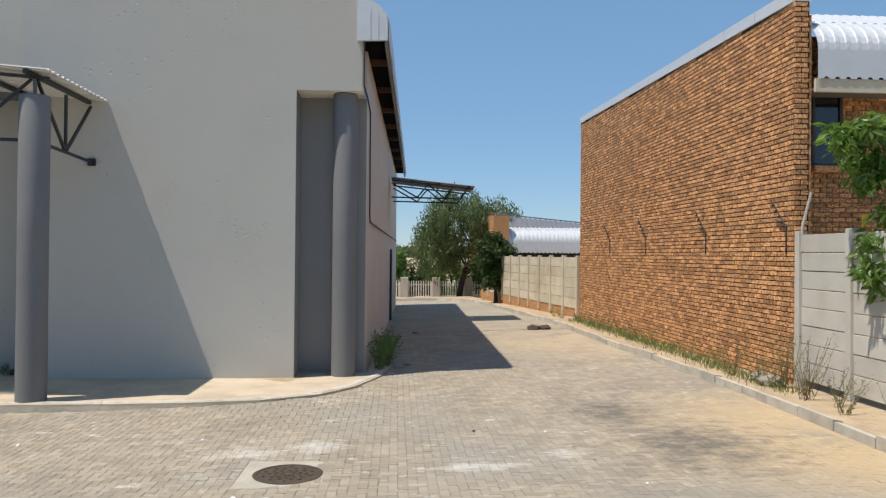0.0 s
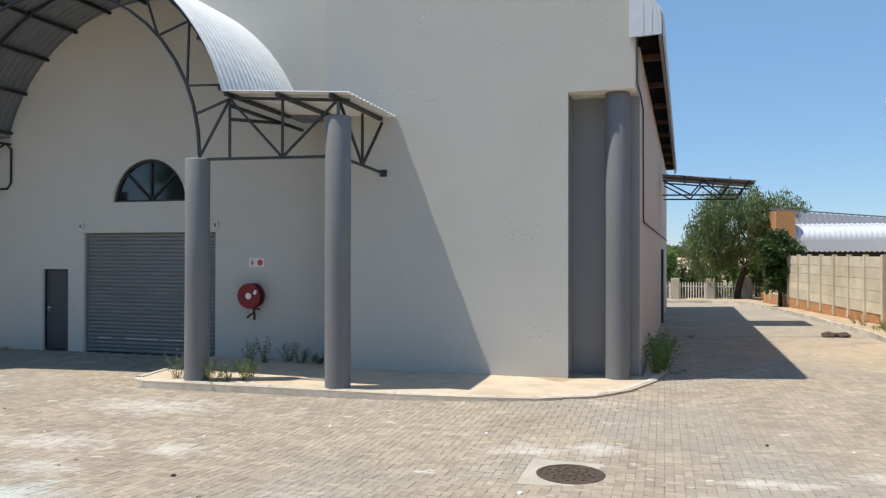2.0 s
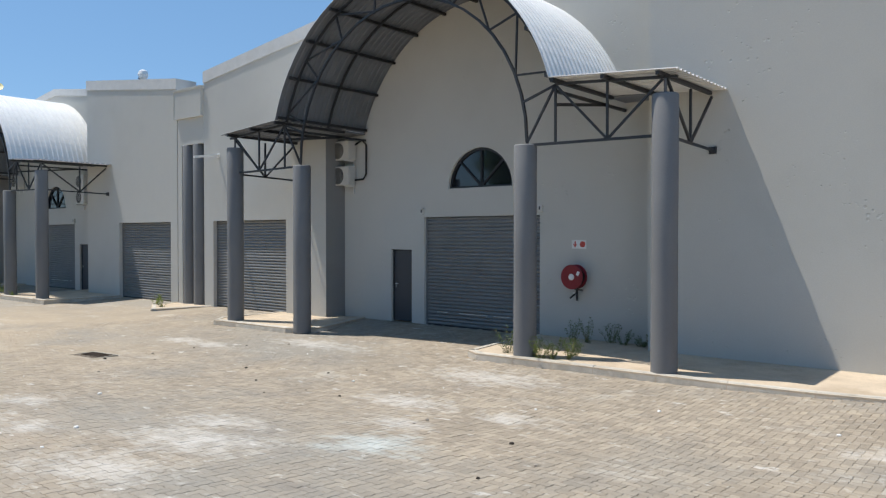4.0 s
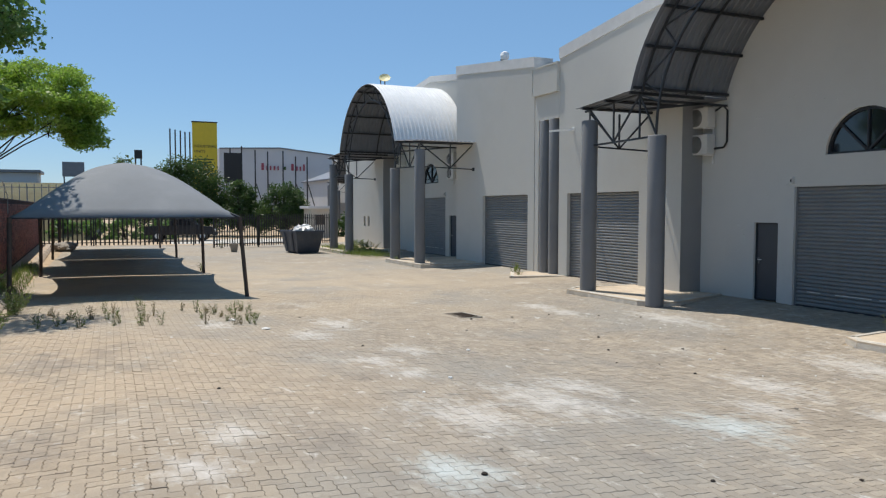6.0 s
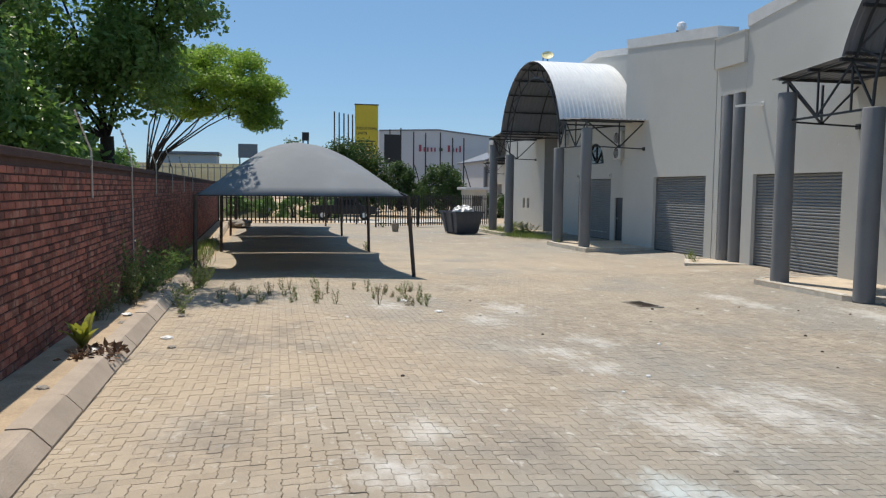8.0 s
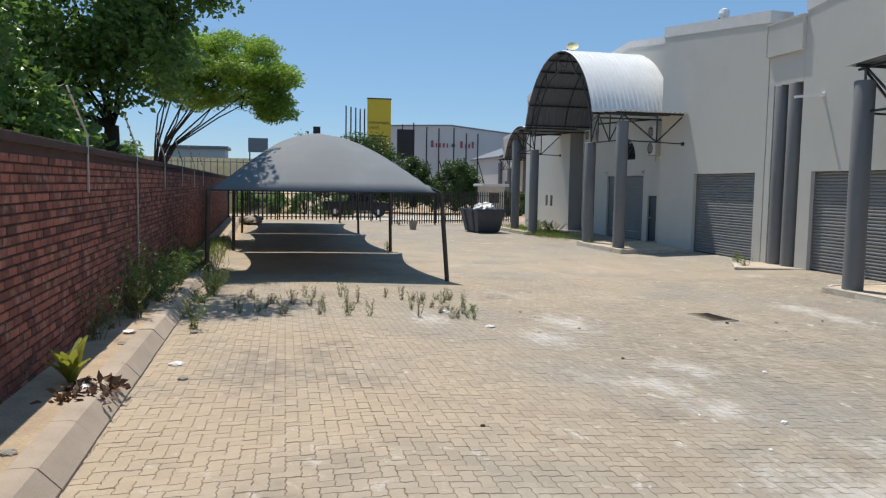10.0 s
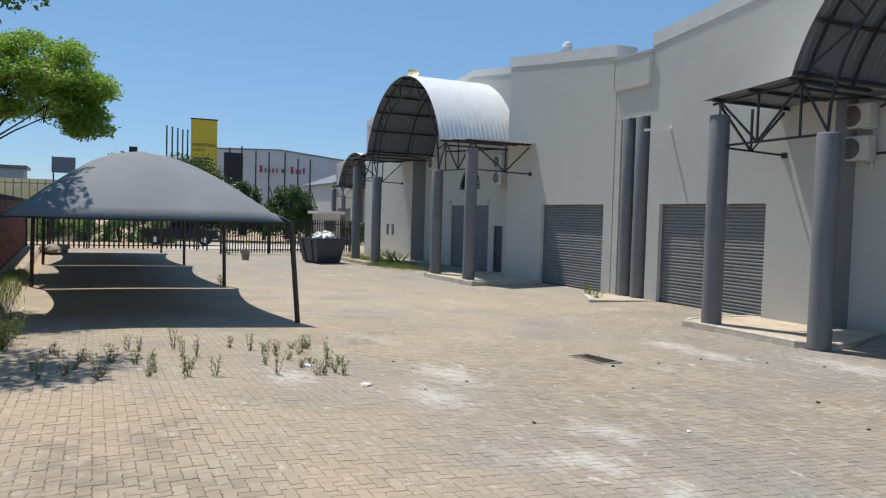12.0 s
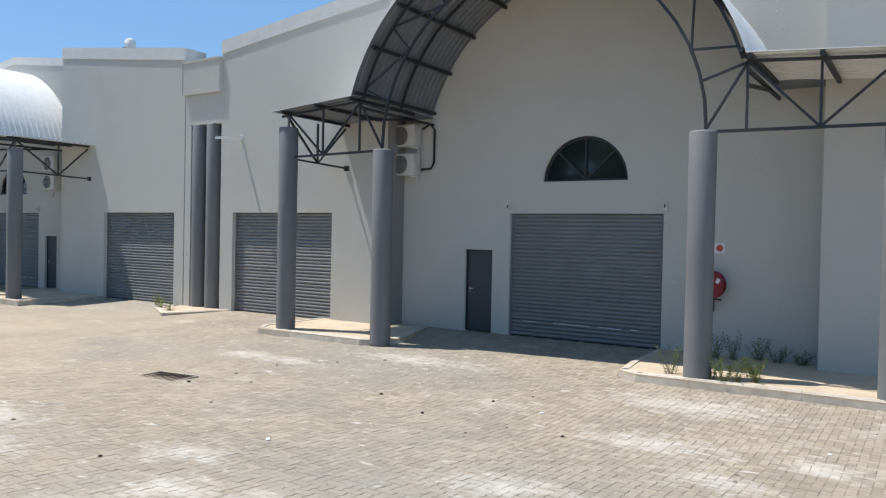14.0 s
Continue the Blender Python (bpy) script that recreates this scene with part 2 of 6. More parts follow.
def paving_material(name, per):
    """Buff-grey pavers with lime spills, oily patches and drifted sand lying over them."""
    m = material(name, (0.338, 0.288, 0.222), 0.9, vary=0.14, scale=1.2, fine=70, bump=0.6, per=per, per_amount=0.15)
    n, l = m.node_tree.nodes, m.node_tree.links
    b = n["Principled BSDF"]
    geo = n.new("ShaderNodeNewGeometry")
    out = b.inputs["Base Color"].links[0].from_socket

    def blotch(out, scale, lo, hi, colour, amount, stretch=(1, 1, 1), shift=0.0, centre=None, radius=1.0):
        mp = n.new("ShaderNodeMapping")
        mp.inputs["Scale"].default_value = stretch
        mp.inputs["Location"].default_value = (shift, shift * 0.7, 0)
        l.new(geo.outputs["Position"], mp.inputs["Vector"])
        t = n.new("ShaderNodeTexNoise")
        t.inputs["Scale"].default_value, t.inputs["Detail"].default_value, t.inputs["Roughness"].default_value = scale, 7.0, 0.68
        l.new(mp.outputs[0], t.inputs["Vector"])
        r = n.new("ShaderNodeMapRange")
        r.inputs["From Min"].default_value, r.inputs["From Max"].default_value, r.inputs["To Max"].default_value = lo, hi, amount
        l.new(t.outputs["Fac"], r.inputs["Value"])
        fac = r.outputs[0]
        if centre:
            d = n.new("ShaderNodeVectorMath")
            d.operation = "DISTANCE"
            d.inputs[1].default_value = centre
            l.new(geo.outputs["Position"], d.inputs[0])
            rr = n.new("ShaderNodeMapRange")
            rr.inputs["From Min"].default_value, rr.inputs["From Max"].default_value = radius * 0.45, radius
            rr.inputs["To Min"].default_value, rr.inputs["To Max"].default_value = 1.0, 0.0
            l.new(d.outputs["Value"], rr.inputs["Value"])
            mu = n.new("ShaderNodeMath")
            mu.operation = "MULTIPLY"
            l.new(fac, mu.inputs[0]), l.new(rr.outputs[0], mu.inputs[1])
            fac = mu.outputs[0]
        mx = n.new("ShaderNodeMix")
        mx.data_type = "RGBA"
        mx.inputs["B"].default_value = (*colour, 1)
        l.new(out, mx.inputs["A"]), l.new(fac, mx.inputs["Factor"])
        return mx.outputs["Result"]

    def spill(out, spots, colour, scale, amount, shift):
        """Ragged patches, each with its own place and reach."""
        mp = n.new("ShaderNodeMapping")
        mp.inputs["Location"].default_value = (shift, shift, 0)
        mp.inputs["Scale"].default_value = (1.0, 1.5, 1.0)
        l.new(geo.outputs["Position"], mp.inputs["Vector"])
        t = n.new("ShaderNodeTexNoise")
        t.inputs["Scale"].default_value, t.inputs["Detail"].default_value, t.inputs["Roughness"].default_value = scale, 8.0, 0.72
        l.new(mp.outputs[0], t.inputs["Vector"])
        best = None
        for x, y, rx, ry in spots:
            off = n.new("ShaderNodeVectorMath")
            off.operation = "SUBTRACT"
            off.inputs[1].default_value = (x, y, 0)
            l.new(geo.outputs["Position"], off.inputs[0])
            flat = n.new("ShaderNodeVectorMath")
            flat.operation = "MULTIPLY"
            flat.inputs[1].default_value = (1 / rx, 1 / ry, 0)
            l.new(off.outputs[0], flat.inputs[0])
            far = n.new("ShaderNodeVectorMath")
            far.operation = "LENGTH"
            l.new(flat.outputs[0], far.inputs[0])
            if best is None:
                best = far.outputs["Value"]
            else:
                least = n.new("ShaderNodeMath")
                least.operation = "MINIMUM"
                l.new(best, least.inputs[0]), l.new(far.outputs["Value"], least.inputs[1])
                best = least.outputs[0]
        rag = n.new("ShaderNodeMath")
        rag.operation = "MULTIPLY_ADD"
        rag.inputs[1].default_value = -4.3
        l.new(t.outputs["Fac"], rag.inputs[0]), l.new(best, rag.inputs[2])
        r = n.new("ShaderNodeMapRange")
        r.inputs["From Min"].default_value, r.inputs["From Max"].default_value = -1.0, -2.2
        r.inputs["To Min"].default_value, r.inputs["To Max"].default_value = 0.0, amount
        l.new(rag.outputs[0], r.inputs["Value"])
        mx = n.new("ShaderNodeMix")
        mx.data_type = "RGBA"
        mx.inputs["B"].default_value = (*colour, 1)
        l.new(out, mx.inputs["A"]), l.new(r.outputs[0], mx.inputs["Factor"])
        return mx.outputs["Result"]

    sand = (0.46, 0.37, 0.26)
    out = blotch(out, 0.16, 0.47, 0.62, (0.285, 0.272, 0.24), 0.75)
    out = blotch(out, 0.5, 0.56, 0.70, (0.20, 0.185, 0.165), 0.55, shift=9)
    out = blotch(out, 0.55, 0.59, 0.69, (0.62, 0.59, 0.53), 0.4, stretch=(1.0, 1.5, 1), shift=3)
    out = blotch(out, 2.4, 0.62, 0.69, (0.70, 0.68, 0.64), 0.6, stretch=(1.0, 1.6, 1), shift=5)
    out = blotch(out, 0.5, 0.35, 0.55, sand, 0.6, centre=(-24, 3, -0.2), radius=12)
    out = blotch(out, 0.5, 0.34, 0.52, (0.50, 0.39, 0.27), 0.65, centre=(-11, -3.5, 0.2), radius=8.0)
    out = blotch(out, 0.6, 0.32, 0.46, (0.50, 0.375, 0.225), 0.85, centre=(6.6, 9.0, 0), radius=4.2)
    out = blotch(out, 0.6, 0.35, 0.5, sand, 0.7, centre=(5.6, 20, 0), radius=4.5)
    out = blotch(out, 5.5, 0.60, 0.68, (0.62, 0.60, 0.55), 0.45, shift=2.2)
    out = blotch(out, 14.0, 0.68, 0.72, (0.72, 0.70, 0.66), 0.7, shift=6.1)
    out = spill(out, LIME, (0.64, 0.62, 0.58), 3.4, 0.6, 0.0)
    out = spill(out, OIL[:6], (0.17, 0.15, 0.13), 4.0, 0.5, 4.0)
    out = spill(out, OIL[6:], (0.13, 0.12, 0.108), 3.2, 0.85, 4.0)
    out = spill(out, ((-5.6, 2.15, 0.5, 0.4), (-6.4, 5.8, 0.6, 0.6)), (0.58, 0.64, 0.63), 2.0, 0.7, 8.0)
    l.new(out, b.inputs["Base Color"])
    return m


PAVING = paving_material("buff_paver", "island")
PAVINGONE = paving_material("buff_paver_piece", "object")
PAVEFAR = paving_material("far_paving", "")


# ---- mesh helpers ----
def mesh_of(name, bm, mat):
    me = bpy.data.meshes.new(name)
    bm.to_mesh(me)
    bm.free()
    me.materials.append(mat)
    return me


def part(name, bm, mat, parent=None, label="", smooth=False):
    """Links a bmesh as one mesh object, under a thing or a part when given."""
    me = mesh_of(name, bm, mat)
    if smooth:
        for p in me.polygons:
            p.use_smooth = True
    ob = new(name, me)
    if parent is not None:
        ob.parent = parent
    if label:
        ob["label"] = label
    return ob


def piece(name, me, parent, m):
    ob = new(name, me)
    ob.parent = parent
    ob.matrix_basis = m
    return ob


def thing(name, m, label, category, group="", kind=""):
    ob = new(name)
    ob.empty_display_size = 0.2
    ob.matrix_basis = m
    return tagged(ob, label, category, group, kind)


def box(bm, x0, x1, y0, y1, z0, z1, bevel=0.0):
    v = [bm.verts.new(p) for p in ((x0, y0, z0), (x1, y0, z0), (x1, y1, z0), (x0, y1, z0), (x0, y0, z1), (x1, y0, z1), (x1, y1, z1), (x0, y1, z1))]
    f = [bm.faces.new([v[i] for i in q]) for q in ((3, 2, 1, 0), (4, 5, 6, 7), (0, 1, 5, 4), (1, 2, 6, 5), (2, 3, 7, 6), (3, 0, 4, 7))]
    if (x1 - x0) * (y1 - y0) * (z1 - z0) < 0:
        bmesh.ops.reverse_faces(bm, faces=f)
    if bevel:
        edges = list({e for q in f for e in q.edges})
        bmesh.ops.bevel(bm, geom=edges, offset=bevel, segments=2, affect="EDGES", profile=0.6)
    return bm


def prism(bm, ring, axis, a, b):
    """A closed outline, as pairs in the plane across the axis, drawn out from a to b."""
    def put(p, t):
        return {"x": (t, p[0], p[1]), "y": (p[0], t, p[1]), "z": (p[0], p[1], t)}[axis]
    lo, hi = [bm.verts.new(put(p, a)) for p in ring], [bm.verts.new(put(p, b)) for p in ring]
    n = len(ring)
    f = [bm.faces.new((lo[i], lo[(i + 1) % n], hi[(i + 1) % n], hi[i])) for i in range(n)]
    f += [bm.faces.new(lo[::-1]), bm.faces.new(hi)]
    bmesh.ops.recalc_face_normals(bm, faces=f)
    return bm


def tube(bm, a, b, r, sides=8, r2=None):
    a, b = Vector(a), Vector(b)
    way = b - a
    q = way.to_track_quat("Z", "Y").to_matrix()
    r2 = r if r2 is None else r2
    rings = []
    for p, rr in ((a, r), (b, r2)):
        rings.append([bm.verts.new(p + q @ Vector((rr * math.cos(2 * math.pi * (i + 0.5) / sides), rr * math.sin(2 * math.pi * (i + 0.5) / sides), 0))) for i in range(sides)])
    for i in range(sides):
        bm.faces.new((rings[0][i], rings[0][(i + 1) % sides], rings[1][(i + 1) % sides], rings[1][i]))
    bm.faces.new(rings[0][::-1]), bm.faces.new(rings[1])
    return bm


def bar(bm, a, b, w=0.05):
    return tube(bm, a, b, w * 0.7071, 4)


def bars(pairs, w=0.05):
    bm = bmesh.new()
    for a, b in pairs:
        bar(bm, a, b, w)
    return bm


def lathe(bm, profile, sides=32):
    """Turns pairs of radius and height round the z axis."""
    rings = [[bm.verts.new((r * math.cos(2 * math.pi * i / sides), r * math.sin(2 * math.pi * i / sides), z)) for i in range(sides)] for r, z in profile]
    for lo, hi in zip(rings, rings[1:]):
        for i in range(sides):
            bm.faces.new((lo[i], lo[(i + 1) % sides], hi[(i + 1) % sides], hi[i]))
    bm.faces.new(rings[0][::-1]), bm.faces.new(rings[-1])
    return bm


def rounded(x0, x1, y0, y1, z0, z1, bevel=0.02):
    return box(bmesh.new(), x0, x1, y0, y1, z0, z1, bevel)


def ground(x, y):
    """Height of the yard: it falls from the boundary wall to a channel before the units, and away down the lane."""
    n = 0.27 + 0.024 * (min(max(x, -26.0), -6.0) + 6.0)
    f = -0.33 + 0.02 * (min(max(x, -6.0), 0.0) + 6.0) + 0.03 * min(max(x, 0.0), 6.0)
    k = min(max(y / 8.0, 0.0), 1.0)
    z = n + (f - n) * k
    if x < -1.0:
        z += 0.03 * min(max(y - 11.5, 0.0), 3.5) * min(1.0, -1.0 - x)
    if y > 16:
        z -= 0.012 * (min(y, 60.0) - 16.0)
    return z


# ---- ground and paving sheets ----
def sheet(name, xs, ys, mat, lift=0.0, label="", keep=None):
    bm = bmesh.new()
    grid = [[bm.verts.new((x, y, ground(x, y) + lift)) for y in ys] for x in xs]
    for i in range(len(xs) - 1):
        for j in range(len(ys) - 1):
            if keep is None or keep((xs[i] + xs[i + 1]) / 2, (ys[j] + ys[j + 1]) / 2):
                bm.faces.new((grid[i][j], grid[i + 1][j], grid[i + 1][j + 1], grid[i][j + 1]))
    ob = part(name, bm, mat)
    return tagged(ob, label, "ground", kind="structure")


def steps(a, b, d):
    n = max(1, round((b - a) / d))
    return [a + (b - a) * i / n for i in range(n + 1)]


far_x = [-900, -400, -150, -80] + steps(-60, 12, 1.0) + [30, 80, 200, 900]
far_y = [-900, -300, -80, -30] + steps(-10, 62, 1.0) + [80, 150, 400, 900]
sheet("ground", far_x, far_y, SOIL, -0.016, "sandy brown earth with fine gravel")
sheet("pavement_1", steps(-52, -21.6, 0.8), steps(-2.6, 15.6, 0.7), PAVEFAR, -0.003, "worn buff paving drifted with sand")
sheet("pavement_2", steps(-0.6, 6.0, 0.6), steps(24, 45, 1.0), PAVEFAR, 0.0, "grey-buff paved lane beside the building")
sheet("pavement_3", steps(-22, 6.0, 1.0), steps(-40, -8.0, 2.0), PAVEFAR, 0.0, "buff paving behind the walker", keep=lambda x, y: x > -5)


# ---- the row of units ----
ARC_Z, ARC_R = 3.94, 4.33


def wall_bit(bm, u0, u1, zb, t0, t1, y0=0.0, y1=0.75):
    if u1 < u0:
        u0, u1, t0, t1 = u1, u0, t1, t0
    return prism(bm, [(u0, zb), (u1, zb), (u1, t1), (u0, t0)], "y", y0, y1)


def parapet(u):
    return 7.84 + 0.115 * (11.35 - abs(u))


def slat_mesh(width, rise=0.095):
    bm = bmesh.new()
    ring = [(0.016, 0.0), (-0.010, 0.010), (-0.026, rise * 0.35), (-0.026, rise * 0.55), (-0.012, rise * 0.80), (0.014, rise * 0.90), (0.016, rise), (0.026, rise), (0.026, 0.0)]
    prism(bm, ring, "x", -width / 2, width / 2)
    return mesh_of("slat", bm, ROLLER)


def roller_door(unit, u, width, z0, z1, y, label, guides=False):
    root = thing("roller_door", unit @ pose(u, y, 0), label, "roller door", "roller doors")
    n = round((z1 - z0) / 0.0945)
    rise = (z1 - z0) / n
    me = slat_mesh(width, rise)
    for i in range(n):
        piece("slat", me, root, pose(0, 0.002 * math.sin(i * 1.7), z0 + rise * i))
    part("bottom_bar", rounded(-width / 2, width / 2, -0.03, 0.03, z0 - 0.05, z0 + 0.02, 0.01), STEEL, root, "dark bottom bar")
    if guides:
        # four thin pale strips across a low slat
        for a, b in ((-0.40, -0.30), (-0.19, 0.06), (0.11, 0.25), (0.31, 0.36)):
            part("worn_strip", rounded(a * width, b * width, -0.034, -0.024, z0 + 0.345, z0 + 0.362, 0.003), SHEET, root, "thin pale strip low on the shutter")
    for s in (-1, 1):
        part("guide_rail", rounded(s * width / 2 - 0.05, s * width / 2 + 0.05, -0.045, 0.05, z0 - 0.05, z1 + (0.1 if guides else 0), 0.012), DARKPLASTER, root)
        if guides:
            cap = part("end_bracket", rounded(s * (width / 2 + 0.04) - 0.05, s * (width / 2 + 0.04) + 0.05, -0.20, -0.02, z1 + 0.06, z1 + 0.24, 0.025), ACBODY, root, "pale end bracket")
            part("bolt", rounded(s * (width / 2 + 0.04) - 0.015, s * (width / 2 + 0.04) + 0.015, -0.215, -0.20, z1 + 0.12, z1 + 0.2, 0.004), STEEL, cap)
    return root


def steel_door(unit, u, width, z0, z1, y, name):
    root = tagged(new(name), "closed slate grey steel door in the plaster wall", "door", kind="structure")
    root.matrix_basis = unit @ pose(u, y, 0)
    part("leaf", rounded(-width / 2 + 0.04, width / 2 - 0.04, 0.0, 0.05, z0 + 0.01, z1 - 0.04, 0.008), DOORPAINT, root)
    bm = bmesh.new()
    for s in (-1, 1):
        box(bm, s * width / 2 - 0.04 * (s > 0), s * width / 2 + 0.04 * (s < 0), -0.02, 0.1, z0, z1, 0.0)
    box(bm, -width / 2, width / 2, -0.022, 0.1, z1 - 0.04, z1, 0.0)
    part("door_frame", bm, STEEL, root)
    h = part("handle", rounded(-width / 2 + 0.10, -width / 2 + 0.13, -0.02, 0.0, z0 + 0.94, z0 + 1.10, 0.006), ROLLER, root, "pale metal handle plate")
    part("lever", rounded(-width / 2 + 0.10, -width / 2 + 0.21, -0.05, -0.02, z0 + 1.04, z0 + 1.06, 0.004), BRACKET, h)
    return root


def arch_window(unit, u, zc, r, y, name):
    root = tagged(new(name), "dark half-round window with radial glazing bars", "window", kind="structure")
    root.matrix_basis = unit @ pose(u, y, zc)
    n = 20
    outer = [(r * math.cos(math.pi * i / n), r * math.sin(math.pi * i / n)) for i in range(n + 1)]
    inner = [((r - 0.07) * math.cos(math.pi * i / n), (r - 0.07) * math.sin(math.pi * i / n)) for i in range(n + 1)]
    bm = bmesh.new()
    for i in range(n):
        prism(bm, [outer[i], outer[i + 1], inner[i + 1], inner[i]], "y", -0.03, 0.06)
    box(bm, -r, r, -0.032, 0.06, 0.0, 0.05)
    part("window_frame", bm, STEEL, root)
    for a, b in ((0, 5), (5, 10), (10, 15), (15, 20)):
        bm = bmesh.new()
        prism(bm, [(0, 0.03)] + [(0.97 * x, 0.97 * z) for x, z in outer[a:b + 1]], "y", 0.02, 0.03)
        part("pane", bm, GLASSDARK, root)
    for k in (5, 10, 15):
        x, z = outer[k]
        part("glazing_bar", bars([((0, -0.005, 0.03), (x * 0.96, -0.005, z * 0.96))], 0.045), STEEL, root)
    part("window_sill", rounded(-r - 0.05, r + 0.05, -0.06, 0.02, -0.06, -0.002, 0.01), COPING, root)
    return root


def plaster_unit(unit, m, letter, end_right=False, windows=False, gate=(-10.80, -6.87), edge=5.02):
    """The walls of one unit. Local x runs along the front, y into the building; m mirrors it."""
    bm = bmesh.new()

    def bit(u0, u1, zb, t0, t1, y0=0.0, y1=0.75):
        wall_bit(bm, m * u0, m * u1, zb, t0, t1, y0, y1)
    g0, g1 = gate
    bit(-11.35, g0, -0.6, parapet(-11.35), parapet(g0))
    bit(g0, g1, 2.70, parapet(g0), parapet(g1))
    bit(g1, -edge, -0.6, parapet(g1), parapet(edge))
    if end_right:
        bit(5.02, 10.15, -0.6, parapet(5.02), parapet(10.15))
        bit(10.15, 11.40, 5.33, parapet(10.15), parapet(11.40))
    elif windows:
        bit(5.02, 7.42, -0.6, parapet(5.02), parapet(7.42))
        for a, b in ((7.42, 7.78), (8.17, 8.53)):
            bit(a, b, -0.6, 1.06, 1.06), bit(a, b, 1.67, parapet(a), parapet(b))
        bit(7.78, 8.17, -0.6, parapet(7.78), parapet(8.17))
        bit(8.53, 12.1, -0.6, parapet(8.53), parapet(12.1))
    else:
        bit(5.02, 12.1, -0.6, parapet(5.02), parapet(12.1))
    part_front = part("wall_front_" + letter, bm, PLASTER)
    part_front.matrix_basis = unit
    tagged(part_front, "light grey plastered front wall with pitted surface", "wall", kind="structure")
    # the recessed wall behind the portal
    bm = bmesh.new()
    def crown(u):
        return 8.95 - 0.12 * abs(u)
    bit(-5.02, -3.08, -0.6, crown(5.02), crown(3.08), 0.75, 1.05)
    bit(-3.08, -2.30, 1.81, crown(3.08), crown(2.30), 0.75, 1.05)
    bit(-2.30, -1.83, -0.6, crown(2.30), crown(1.83), 0.75, 1.05)
    bit(-1.83, 1.89, 2.71, 3.45, 3.45, 0.75, 1.05)
    bit(-1.83, -0.98, 3.45, crown(1.83), crown(0.98), 0.75, 1.05)
    bit(1.08, 1.89, 3.45, crown(1.08), crown(1.89), 0.75, 1.05)
    n = 16
    for i in range(n):
        a0, a1 = math.pi * (1 - i / n), math.pi * (1 - (i + 1) / n)
        p0, p1 = (0.05 + 1.03 * math.cos(a0), 3.45 + 1.03 * math.sin(a0)), (0.05 + 1.03 * math.cos(a1), 3.45 + 1.03 * math.sin(a1))
        prism(bm, [(m * p0[0], p0[1]), (m * p1[0], p1[1]), (m * p1[0], crown(p1[0])), (m * p0[0], crown(p0[0]))], "y", 0.75, 1.05)
    bit(1.89, 5.02, -0.6, crown(1.89), crown(5.02), 0.75, 1.05)
    bmesh.ops.remove_doubles(bm, verts=bm.verts, dist=0.0002)
    back = part("wall_recess_" + letter, bm, PLASTER)
    back.matrix_basis = unit
    tagged(back, "grey plastered recessed wall behind the arched portal", "wall", kind="structure")
    # thin sheet on the pier side turned from the sun: shade put in as grey
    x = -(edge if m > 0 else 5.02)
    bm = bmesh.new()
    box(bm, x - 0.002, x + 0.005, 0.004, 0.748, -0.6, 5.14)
    reveal_shade = part("wall_reveal_" + letter, bm, NICHE)
    reveal_shade.matrix_basis = unit
    tagged(reveal_shade, "side of the portal pier, its shade put in as darker grey", "wall", kind="structure")
    # copings
    bm = bmesh.new()
    for u0, u1 in ((-11.35, -edge), (5.02, 11.40 if end_right else 12.1)):
        ring = [(m * u0, parapet(u0) - 0.37), (m * u1, parapet(u1) - 0.37), (m * u1, parapet(u1) + 0.02), (m * u0, parapet(u0) + 0.02)]
        prism(bm, ring, "y", -0.035, 0.80)
    prism(bm, [(-5.0, crown(5) - 0.28), (0, crown(0) - 0.28), (5.0, crown(5) - 0.28), (5.0, crown(5) + 0.02), (0, crown(0) + 0.02), (-5.0, crown(5) + 0.02)], "y", 0.715, 1.08)
    cop = part("trim", bm, COPING)
    cop.matrix_basis = unit
    tagged(cop, "projecting plastered parapet band along the wall top", "parapet", kind="structure")
    # the stepped block and niche at the joint between units
    u0, u1 = sorted((m * -11.35, m * (-13.02 if letter == "a" else -11.36)))
    bm = bmesh.new()
    box(bm, u0, u1, -0.13, 0.6, 6.35, 7.33)
    box(bm, u0 + 0.002, u1 - 0.002, -0.006, 0.6, 5.42, 6.35)
    box(bm, u0 - 0.03, u1 + 0.03, -0.16, 0.6, 7.33, 7.39)
    if letter == "a":
        box(bm, u0 + 0.002, u0 + 0.27, -0.002, 0.6, -0.6, 5.42)
    blk = part("trim", bm, PLASTER)
    blk.matrix_basis = unit
    tagged(blk, "stepped plaster block over the paired columns", "wall block", kind="structure")
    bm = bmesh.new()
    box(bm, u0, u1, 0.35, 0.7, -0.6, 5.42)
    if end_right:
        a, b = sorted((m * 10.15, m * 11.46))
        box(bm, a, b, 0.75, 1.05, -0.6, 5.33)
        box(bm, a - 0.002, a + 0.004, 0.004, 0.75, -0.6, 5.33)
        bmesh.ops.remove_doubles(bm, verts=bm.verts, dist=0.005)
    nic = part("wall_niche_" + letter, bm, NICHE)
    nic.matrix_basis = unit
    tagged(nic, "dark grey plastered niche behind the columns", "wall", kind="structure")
    if windows:
        for k, (a, b) in enumerate(((7.42, 7.78), (8.17, 8.53))):
            w = tagged(new("window_small_%d" % (k + 1)), "narrow dark window slot in the plaster wall", "window", kind="structure")
            w.matrix_basis = unit @ pose(m * (a + b) / 2, 0.12, 1.365)
            part("pane", rounded(-0.19, 0.19, 0, 0.02, -0.29, 0.29, 0.002), GLASSDARK, w)
            part("window_frame", bars([((-0.19, 0, -0.3), (-0.19, 0, 0.3)), ((0.19, 0, -0.3), (0.19, 0, 0.3)), ((-0.2, 0, -0.28), (0.2, 0, -0.28)), ((-0.2, 0, 0.28), (0.2, 0, 0.28))], 0.04), STEEL, w)
